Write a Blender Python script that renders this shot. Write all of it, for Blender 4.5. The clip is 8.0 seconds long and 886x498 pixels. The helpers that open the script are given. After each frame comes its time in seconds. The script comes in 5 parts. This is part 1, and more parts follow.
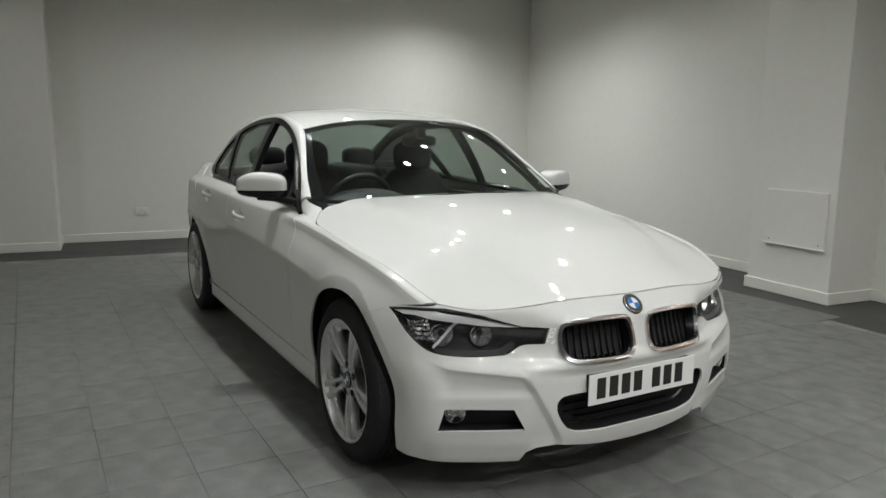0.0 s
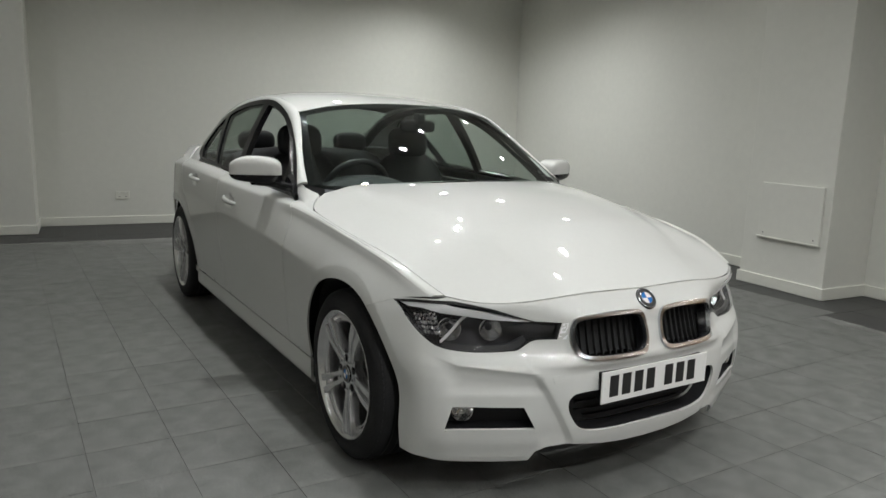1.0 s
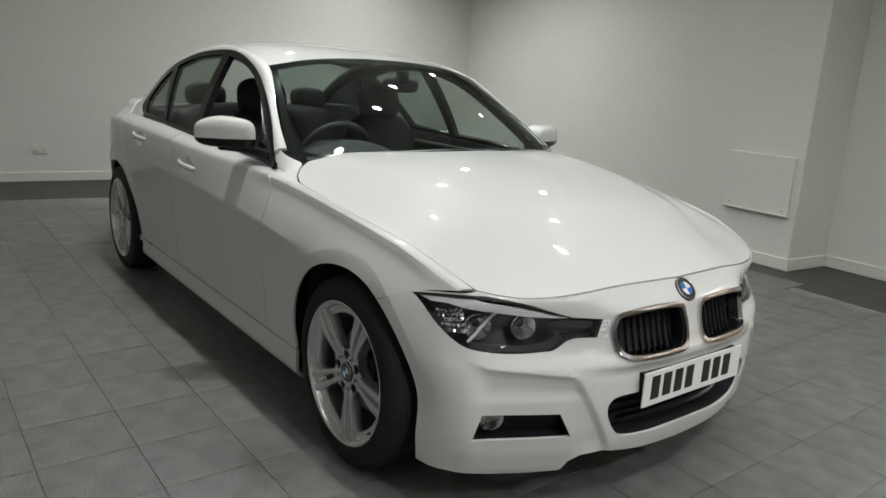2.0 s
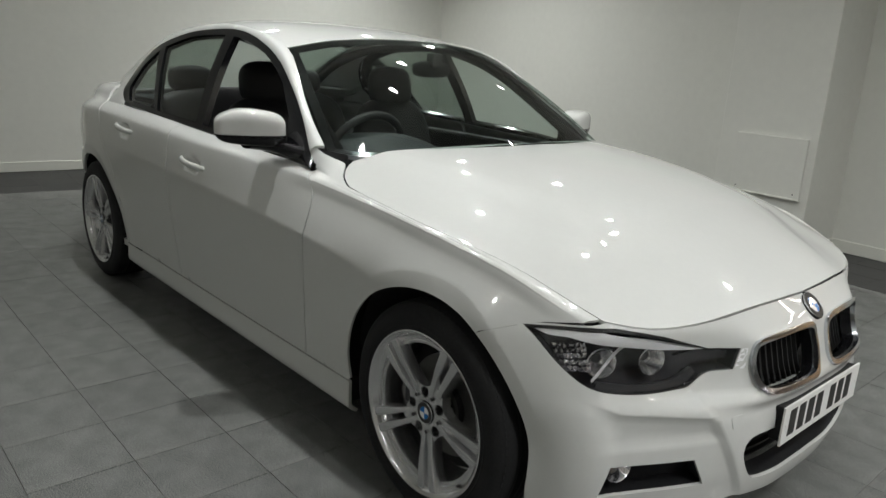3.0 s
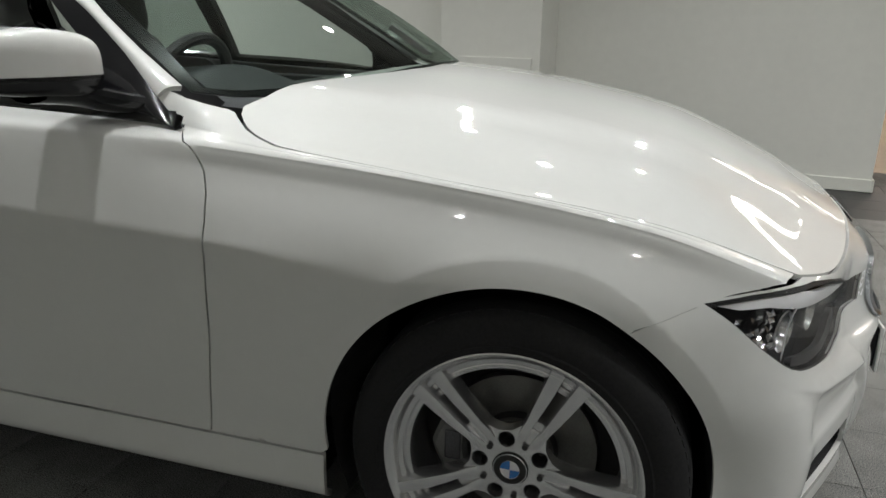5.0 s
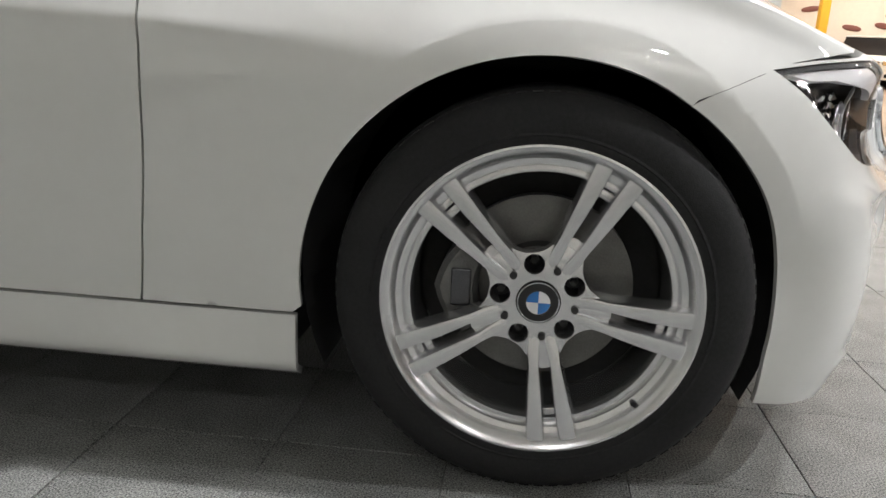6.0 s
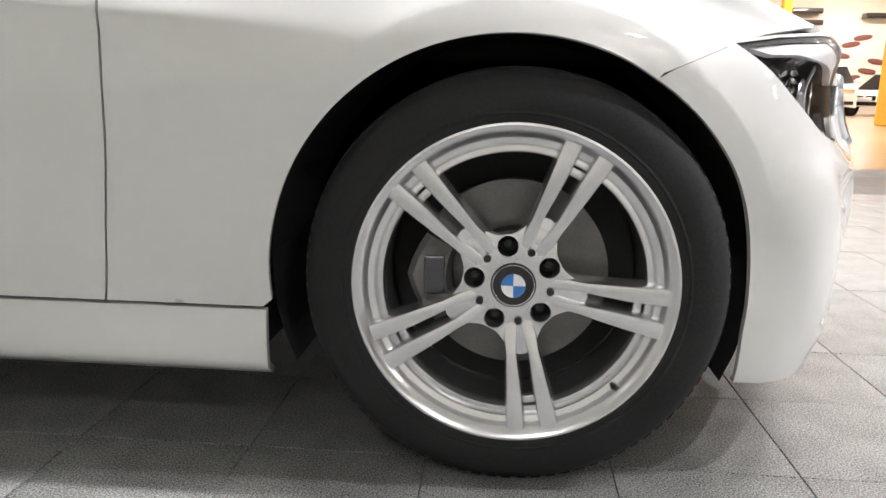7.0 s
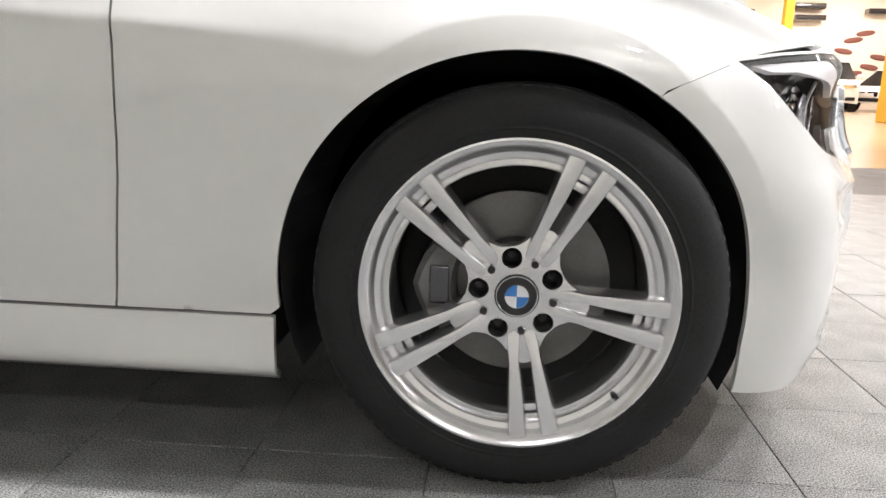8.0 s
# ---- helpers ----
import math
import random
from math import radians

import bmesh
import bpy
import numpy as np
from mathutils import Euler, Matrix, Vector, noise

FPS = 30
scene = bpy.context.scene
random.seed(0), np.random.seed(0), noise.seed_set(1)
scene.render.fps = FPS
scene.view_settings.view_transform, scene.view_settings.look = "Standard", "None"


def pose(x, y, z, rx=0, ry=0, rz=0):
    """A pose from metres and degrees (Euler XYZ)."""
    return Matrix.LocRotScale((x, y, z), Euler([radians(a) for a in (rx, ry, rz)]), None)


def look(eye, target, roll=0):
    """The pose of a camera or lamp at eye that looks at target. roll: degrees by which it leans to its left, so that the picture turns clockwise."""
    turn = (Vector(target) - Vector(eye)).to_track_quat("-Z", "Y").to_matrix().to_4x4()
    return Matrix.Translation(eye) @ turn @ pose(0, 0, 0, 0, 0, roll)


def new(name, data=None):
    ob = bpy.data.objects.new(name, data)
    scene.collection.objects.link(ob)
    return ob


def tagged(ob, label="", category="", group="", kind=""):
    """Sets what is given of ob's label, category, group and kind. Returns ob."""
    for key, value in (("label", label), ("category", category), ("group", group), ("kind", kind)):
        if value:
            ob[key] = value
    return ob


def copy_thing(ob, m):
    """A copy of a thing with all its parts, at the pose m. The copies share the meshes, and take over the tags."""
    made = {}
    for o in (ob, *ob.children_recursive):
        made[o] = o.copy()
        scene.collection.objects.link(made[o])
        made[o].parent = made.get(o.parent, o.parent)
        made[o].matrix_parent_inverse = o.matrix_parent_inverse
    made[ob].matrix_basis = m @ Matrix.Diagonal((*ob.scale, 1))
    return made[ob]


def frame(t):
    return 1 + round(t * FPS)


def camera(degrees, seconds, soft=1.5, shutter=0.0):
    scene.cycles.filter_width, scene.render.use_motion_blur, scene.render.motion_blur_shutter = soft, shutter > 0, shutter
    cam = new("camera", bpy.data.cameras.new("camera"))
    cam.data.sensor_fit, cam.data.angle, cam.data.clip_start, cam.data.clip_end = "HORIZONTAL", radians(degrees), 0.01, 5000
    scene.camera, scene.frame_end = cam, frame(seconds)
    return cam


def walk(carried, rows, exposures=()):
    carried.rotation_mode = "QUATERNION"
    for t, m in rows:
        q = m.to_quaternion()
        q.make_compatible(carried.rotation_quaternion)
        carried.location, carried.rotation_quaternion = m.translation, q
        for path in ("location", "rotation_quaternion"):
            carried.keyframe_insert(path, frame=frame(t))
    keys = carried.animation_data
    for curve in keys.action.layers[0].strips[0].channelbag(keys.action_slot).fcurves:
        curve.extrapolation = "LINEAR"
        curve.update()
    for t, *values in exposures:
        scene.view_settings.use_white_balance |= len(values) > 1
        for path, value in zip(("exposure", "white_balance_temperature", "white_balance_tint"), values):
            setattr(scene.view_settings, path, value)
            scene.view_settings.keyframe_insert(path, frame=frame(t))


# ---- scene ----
import functools
from mathutils import geometry

cam = camera(63.1, 8.0)

PATH = [
    (0, (2.553, -1.898, 1.289), (0.842, -0.912, 0.972), 0.8),
    (0.5, (2.511, -1.93, 1.284), (0.814, -0.924, 0.957), 1.4),
    (1, (2.405, -1.925, 1.272), (0.727, -0.893, 0.926), 1.9),
    (1.2, (2.338, -1.909, 1.266), (0.677, -0.857, 0.897), 2.0),
    (2.3, (1.795, -2.043, 1.298), (0.289, -0.812, 0.824), 3.6),
    (2.5, (1.698, -2.065, 1.3), (0.203, -0.825, 0.821), 3.2),
    (3, (1.39, -2.096, 1.297), (-0.037, -0.791, 0.786), 3.4),
    (3.5, (1.101, -2.124, 1.281), (-0.247, -0.74, 0.766), 3.9),
    (4, (0.771, -2.141, 1.255), (-0.312, -0.551, 0.71), 2.1),
    (4.2, (0.637, -2.123, 1.226), (-0.343, -0.472, 0.663), 2.4),
    (5.3, (0.085, -1.972, 1.032), (-0.278, -0.098, 0.424), 0.3),
    (5.5, (0.019, -1.952, 0.948), (-0.239, -0.064, 0.34), 0.5),
    (6, (-0.03, -1.913, 0.691), (-0.248, 0.001, 0.156), 2.4),
    (6.5, (-0.021, -1.913, 0.614), (-0.215, 0.032, 0.189), 1.4),
    (7, (-0.02, -1.916, 0.609), (-0.181, 0.031, 0.178), 1.0),
    (7.5, (-0.023, -1.92, 0.607), (-0.179, 0.026, 0.173), 0.6),
    (8, (-0.028, -1.93, 0.642), (-0.187, 0.011, 0.189), 1.5),
]
walk(cam, [(t, look(eye, target, roll)) for t, eye, target, roll in PATH],
     [(0, 0.10, 6350, 14), (4.2, 0.05, 6350, 13), (5.5, 0.58, 6350, 16), (6.0, 1.25, 6350, 18), (6.5, 1.55, 6350, 20), (7.0, 1.85, 6350, 21), (8, 1.9, 6350, 21)])

# ---- light: recessed ceiling downlights, and the warm hall beyond the opening ----
CEIL = 3.16
world = bpy.data.worlds.new("world")
world.use_nodes = True
world.node_tree.nodes["Background"].inputs[0].default_value = (0.9, 0.92, 1.0, 1)
world.node_tree.nodes["Background"].inputs[1].default_value = 0.02
scene.world = world
ROOM_TURN = -5.0          # the room stands a little askew to the car
# x, y, watts of the recessed downlights
# the pair at x 3.8 is unseen, added to brighten the front bumper
DOWNLIGHTS = [(-5.0, 2.6, 165), (-4.9, 1.1, 75), (-5.0, -0.5, 42), (-4.8, -2.4, 26), (-3.9, 2.9, 110), (-2.3, 2.9, 28),
              (-2.3, 1.15, 40), (-0.6, 1.75, 40), (0.1, 1.05, 18), (0.9, 2.55, 70), (-1.5, 0.35, 35), (-0.88, -0.73, 140),
              (-2.65, -0.70, 85), (0.85, -0.70, 25), (2.2, 0.9, 100), (2.35, -0.8, 115), (3.8, -0.7, 280), (3.8, 1.5, 150),
              (-0.6, -4.4, 48), (-3.2, -4.4, 20), (2.0, -4.4, 60)]
for lx, ly, watts in DOWNLIGHTS:
    data = bpy.data.lights.new("downlight_lamp", "SPOT")
    data.energy, data.spot_size, data.spot_blend, data.shadow_soft_size = watts * 0.88, radians(150), 1.0, 0.035
    data.color = (0.97, 1.0, 0.955)
    new("downlight_lamp", data).matrix_world = pose(lx, ly, CEIL - 0.02)
HALL_LIGHTS = [(4, 10), (4, 18), (12, 10), (12, 18), (12, 24), (5, 24)]
for lx, ly in HALL_LIGHTS:
    data = bpy.data.lights.new("hall_lamp", "AREA")
    data.energy, data.shape, data.size, data.size_y, data.color = 110, "RECTANGLE", 4.0, 0.4, (1.0, 0.95, 0.84)
    new("hall_lamp", data).matrix_world = pose(lx, ly, 4.6)


# ---- materials ----
def material(name, colour, rough=0.5, metal=0.0, vary=0.06, scale=6.0, bump=0.0, bump_scale=200.0, coat=0.0, random_value=0.0, specular=0.5, grain=1.0, grain_scale=18.0):
    m = bpy.data.materials.new(name)
    m.use_nodes = True
    t = m.node_tree
    b = t.nodes["Principled BSDF"]
    b.inputs["Roughness"].default_value, b.inputs["Metallic"].default_value = rough, metal
    b.inputs["Specular IOR Level"].default_value = specular
    b.inputs["Coat Weight"].default_value, b.inputs["Coat Roughness"].default_value = coat, 0.02
    place = t.nodes.new("ShaderNodeTexCoord")
    coarse, fine = t.nodes.new("ShaderNodeTexNoise"), t.nodes.new("ShaderNodeTexNoise")
    coarse.inputs["Scale"].default_value, fine.inputs["Scale"].default_value = scale, scale * grain_scale
    coarse.inputs["Detail"].default_value = 5
    add = t.nodes.new("ShaderNodeMath")
    add.operation = "ADD"
    for n in (coarse, fine):
        t.links.new(place.outputs["Object"], n.inputs["Vector"])
    weigh = t.nodes.new("ShaderNodeMapRange")
    weigh.clamp = False
    weigh.inputs["To Min"].default_value, weigh.inputs["To Max"].default_value = 0.5 - 0.5 * grain, 0.5 + 0.5 * grain
    t.links.new(fine.outputs["Fac"], weigh.inputs["Value"])
    t.links.new(coarse.outputs["Fac"], add.inputs[0])
    t.links.new(weigh.outputs[0], add.inputs[1])
    span = t.nodes.new("ShaderNodeMapRange")
    span.clamp = False
    span.inputs["From Min"].default_value, span.inputs["From Max"].default_value = 0.6, 1.4
    span.inputs["To Min"].default_value, span.inputs["To Max"].default_value = 1 - vary, 1 + vary
    t.links.new(add.outputs[0], span.inputs["Value"])
    last = span.outputs[0]
    if random_value:
        info, rng, mul = t.nodes.new("ShaderNodeObjectInfo"), t.nodes.new("ShaderNodeMapRange"), t.nodes.new("ShaderNodeMath")
        rng.inputs["To Min"].default_value, rng.inputs["To Max"].default_value = 1 - random_value, 1 + random_value
        mul.operation = "MULTIPLY"
        t.links.new(info.outputs["Random"], rng.inputs["Value"])
        t.links.new(rng.outputs[0], mul.inputs[0])
        t.links.new(last, mul.inputs[1])
        last = mul.outputs[0]
    tint = t.nodes.new("ShaderNodeVectorMath")
    tint.operation = "SCALE"
    tint.inputs[0].default_value = colour
    t.links.new(last, tint.inputs["Scale"])
    t.links.new(tint.outputs[0], b.inputs["Base Color"])
    if bump:
        bn, tex = t.nodes.new("ShaderNodeBump"), t.nodes.new("ShaderNodeTexNoise")
        tex.inputs["Scale"].default_value, tex.inputs["Detail"].default_value = bump_scale, 3
        bn.inputs["Strength"].default_value, bn.inputs["Distance"].default_value = bump, 0.002
        t.links.new(place.outputs["Object"], tex.inputs["Vector"])
        t.links.new(tex.outputs["Fac"], bn.inputs["Height"])
        t.links.new(bn.outputs[0], b.inputs["Normal"])
    return m


def glass(name, colour, rough=0.0, clear=0.85):
    """Thin glazing: mostly clear, with a Fresnel gloss."""
    m = bpy.data.materials.new(name)
    m.use_nodes = True
    t = m.node_tree
    t.nodes.remove(t.nodes["Principled BSDF"])
    see, gloss, mix, fres = (t.nodes.new("ShaderNodeBsdf" + k) if k in ("Transparent", "Glossy") else t.nodes.new("ShaderNode" + k)
                             for k in ("Transparent", "Glossy", "MixShader", "Fresnel"))
    see.inputs[0].default_value, gloss.inputs["Roughness"].default_value = (*[c * clear for c in colour], 1), rough
    fres.inputs[0].default_value = 1.5
    most = t.nodes.new("ShaderNodeMath")
    most.operation = "MINIMUM"
    most.inputs[1].default_value = 0.22
    t.links.new(fres.outputs[0], most.inputs[0])
    t.links.new(most.outputs[0], mix.inputs[0])
    t.links.new(see.outputs[0], mix.inputs[1])
    t.links.new(gloss.outputs[0], mix.inputs[2])
    t.links.new(mix.outputs[0], t.nodes["Material Output"].inputs[0])
    return m


def glow(name, colour, strength):
    m = bpy.data.materials.new(name)
    m.use_nodes = True
    b = m.node_tree.nodes["Principled BSDF"]
    b.inputs["Emission Color"].default_value, b.inputs["Emission Strength"].default_value = (*colour, 1), strength
    b.inputs["Base Color"].default_value = (*colour, 1)
    return m


PAINT = material("white_paint", (0.64, 0.645, 0.622), 0.45, vary=0.015, scale=3, coat=1.0, specular=0.3)
PAINT.node_tree.nodes["Principled BSDF"].inputs["Coat IOR"].default_value = 1.75
BLACK_GLOSS = material("black_gloss", (0.008, 0.008, 0.009), 0.16, vary=0.1, specular=0.35)
BLACK_PLASTIC = material("black_plastic", (0.010, 0.010, 0.011), 0.55, vary=0.15, bump=0.2, bump_scale=900, specular=0.3)
RUBBER = material("tyre_rubber", (0.018, 0.018, 0.0185), 0.7, vary=0.3, scale=9, bump=0.25, bump_scale=500, specular=0.2)
SEAL = material("rubber_seal", (0.01, 0.01, 0.01), 0.6)
CHROME = material("chrome", (0.60, 0.62, 0.65), 0.20, 1.0, vary=0.03)
ALLOY = material("silver_alloy", (0.70, 0.70, 0.71), 0.25, 0.92, vary=0.05, scale=12, coat=0.4, grain_scale=60)
DISC = material("brake_iron", (0.15, 0.148, 0.14), 0.42, 0.7, vary=0.2, scale=25)
CAST = material("caliper_cast", (0.15, 0.15, 0.145), 0.5, 0.5, vary=0.35, scale=30, bump=0.4, bump_scale=300)
DARK_METAL = material("dark_metal", (0.05, 0.05, 0.05), 0.5, 0.6, vary=0.3)
# felt of the liners; also colours the disc painted as shade in the wheels
LINER = material("arch_liner_felt_and_shade", (0.016, 0.016, 0.016), 0.9, vary=0.3)
LEATHER = material("black_leather", (0.018, 0.018, 0.019), 0.45, vary=0.2, bump=0.35, bump_scale=350)
DASH = material("dashboard_vinyl", (0.02, 0.024, 0.026), 0.5, vary=0.15, bump=0.3, bump_scale=600)
GLASS = glass("window_glass", (0.74, 0.86, 0.80), clear=0.70)
DARK_GLASS = glass("rear_window_glass", (0.76, 0.84, 0.80), clear=0.80)
LENS = glass("lamp_lens", (0.93, 0.93, 0.93), clear=0.97)
SATIN = material("satin_chrome", (0.86, 0.86, 0.87), 0.30, 0.0, vary=0.02)
LAMP_GREY = material("lamp_lower_trim", (0.04, 0.04, 0.042), 0.35, vary=0.1)
REFLECTOR = material("lamp_reflector", (0.85, 0.85, 0.87), 0.15, 1.0, vary=0.05)
LAMP_BLACK = material("lamp_housing", (0.10, 0.10, 0.108), 0.22, 0.6, vary=0.3, scale=20)
WHITE_PLATE = material("plate_white", (0.78, 0.78, 0.76), 0.35, vary=0.02)
INK = material("plate_black", (0.012, 0.012, 0.012), 0.45)
BADGE_BLUE = material("badge_blue", (0.02, 0.16, 0.48), 0.2, coat=1)
BADGE_WHITE = material("badge_white", (0.75, 0.76, 0.78), 0.25, coat=1)
WALL = material("wall_paint", (0.66, 0.66, 0.61), 0.8, vary=0.03, scale=0.9, bump=0.25, bump_scale=120)
TRIM = material("trim_paint", (0.68, 0.68, 0.62), 0.45, vary=0.03)
TILE = material("floor_tile", (0.132, 0.135, 0.128), 0.46, vary=0.55, scale=9, bump=0.24, bump_scale=650, random_value=0.06, grain=4.4, grain_scale=36)
TILE_DARK = material("dark_floor_tile", (0.045, 0.045, 0.043), 0.55, vary=0.2, scale=3.5, bump=0.3, bump_scale=160, random_value=0.08)
GROUT = material("tile_grout", (0.17, 0.17, 0.16), 0.85, vary=0.5, scale=3)
CEILING = material("ceiling_paint", (0.72, 0.72, 0.68), 0.85, vary=0.02)
HALL_FLOOR = material("hall_floor", (0.48, 0.37, 0.25), 0.22, vary=0.08, scale=0.8)
HALL_WALL = material("hall_wall", (0.78, 0.70, 0.58), 0.8)
YELLOW = material("yellow_paint", (0.75, 0.42, 0.02), 0.5)
LAMP_GLOW = glow("lamp_glow", (1.0, 0.97, 0.90), 45)
TUBE_GLOW = glow("tube_glow", (1.0, 0.93, 0.8), 12)


# ---- mesh helpers ----
def mesh_object(name, verts, faces, mats, parent=None, label="", smooth=False, normals=None, slots=None):
    me = bpy.data.meshes.new(name)
    me.from_pydata([tuple(v) for v in verts], [], [tuple(f) for f in faces])
    for m in (mats if isinstance(mats, (list, tuple)) else [mats]):
        me.materials.append(m)
    if slots is not None:
        me.polygons.foreach_set("material_index", slots)
    if smooth:
        me.polygons.foreach_set("use_smooth", [True] * len(me.polygons))
    me.update()
    if normals is not None:
        me.normals_split_custom_set_from_vertices([tuple(n) for n in normals])
    ob = new(name, me)
    if parent:
        ob.parent = parent
    if label:
        ob["label"] = label
    return ob


def part(name, bm, mat, parent=None, label="", smooth=False):
    me = bpy.data.meshes.new(name)
    bmesh.ops.recalc_face_normals(bm, faces=bm.faces[:])
    bm.to_mesh(me)
    bm.free()
    me.materials.append(mat)
    if smooth:
        me.polygons.foreach_set("use_smooth", [True] * len(me.polygons))
        me.set_sharp_from_angle(angle=radians(35))
    ob = new(name, me)
    if parent:
        ob.parent = parent
    if label:
        ob["label"] = label
    return ob


def box(bm, lo, hi, m=None, bevel=0.0, segments=2):
    lo, hi = Vector(lo), Vector(hi)
    made = bmesh.ops.create_cube(bm, size=1.0, matrix=(m or Matrix()) @ Matrix.Translation((lo + hi) / 2) @ Matrix.Diagonal((*(hi - lo), 1)))
    if bevel:
        edges = list({e for v in made["verts"] for e in v.link_edges})
        bmesh.ops.bevel(bm, geom=edges, offset=bevel, segments=segments, profile=0.5, affect="EDGES")
    return bm


def empty(name, label, category, at=(0, 0, 0), group="", kind=""):
    ob = new(name)
    ob.empty_display_size = 0.1
    ob.location = at
    return tagged(ob, label, category, group, kind)


def smooth_curve(xs, ys):
    """A smooth function through a few points, without overshoot (monotone cubic)."""
    xs, ys = np.array(xs, float), np.array(ys, float)
    h, d = np.diff(xs), np.diff(ys) / np.diff(xs)
    m = np.zeros(len(xs))
    m[0], m[-1] = d[0], d[-1]
    for i in range(1, len(xs) - 1):
        if d[i - 1] * d[i] > 0:
            w1, w2 = 2 * h[i] + h[i - 1], h[i] + 2 * h[i - 1]
            m[i] = (w1 + w2) / (w1 / d[i - 1] + w2 / d[i])

    def f(x):
        i = int(min(max(np.searchsorted(xs, x) - 1, 0), len(xs) - 2))
        s = (x - xs[i]) / h[i]
        if s < 0:
            return float(ys[0] + m[0] * (x - xs[0]))
        if s > 1:
            return float(ys[-1] + m[-1] * (x - xs[-1]))
        return float((2 * s**3 - 3 * s**2 + 1) * ys[i] + (s**3 - 2 * s**2 + s) * h[i] * m[i] + (3 * s**2 - 2 * s**3) * ys[i + 1] + (s**3 - s**2) * h[i] * m[i + 1])
    return f


def spline(points, n):
    """n points, evenly spaced, on a Catmull-Rom curve through the given ones."""
    p = [Vector(q) for q in points]
    p = [p[0] * 2 - p[1]] + p + [p[-1] * 2 - p[-2]]
    fine = []
    for i in range(1, len(p) - 2):
        a, b, c, d = p[i - 1:i + 3]
        for k in range(16):
            s = k / 16
            fine.append(0.5 * (2 * b + (c - a) * s + (2 * a - 5 * b + 4 * c - d) * s * s + (3 * b - a - 3 * c + d) * s**3))
    fine.append(p[-2])
    run = [0.0]
    for a, b in zip(fine, fine[1:]):
        run.append(run[-1] + (b - a).length)
    out = []
    for k in range(n):
        w = run[-1] * k / (n - 1)
        i = min(max(int(np.searchsorted(run, w)) - 1, 0), len(fine) - 2)
        span = run[i + 1] - run[i]
        out.append(fine[i].lerp(fine[i + 1], (w - run[i]) / span if span else 0))
    return out


def inside(p, poly):
    hit = False
    for (ax, ay), (bx, by) in zip(poly, poly[1:] + poly[:1]):
        if (ay > p[1]) != (by > p[1]) and p[0] < (bx - ax) * (p[1] - ay) / (by - ay) + ax:
            hit = not hit
    return hit


def dense(poly, step):
    out = []
    for a, b in zip(poly, poly[1:] + poly[:1]):
        n = max(1, math.ceil(math.dist(a, b) / step))
        out += [(a[0] + (b[0] - a[0]) * k / n, a[1] + (b[1] - a[1]) * k / n) for k in range(n)]
    return out


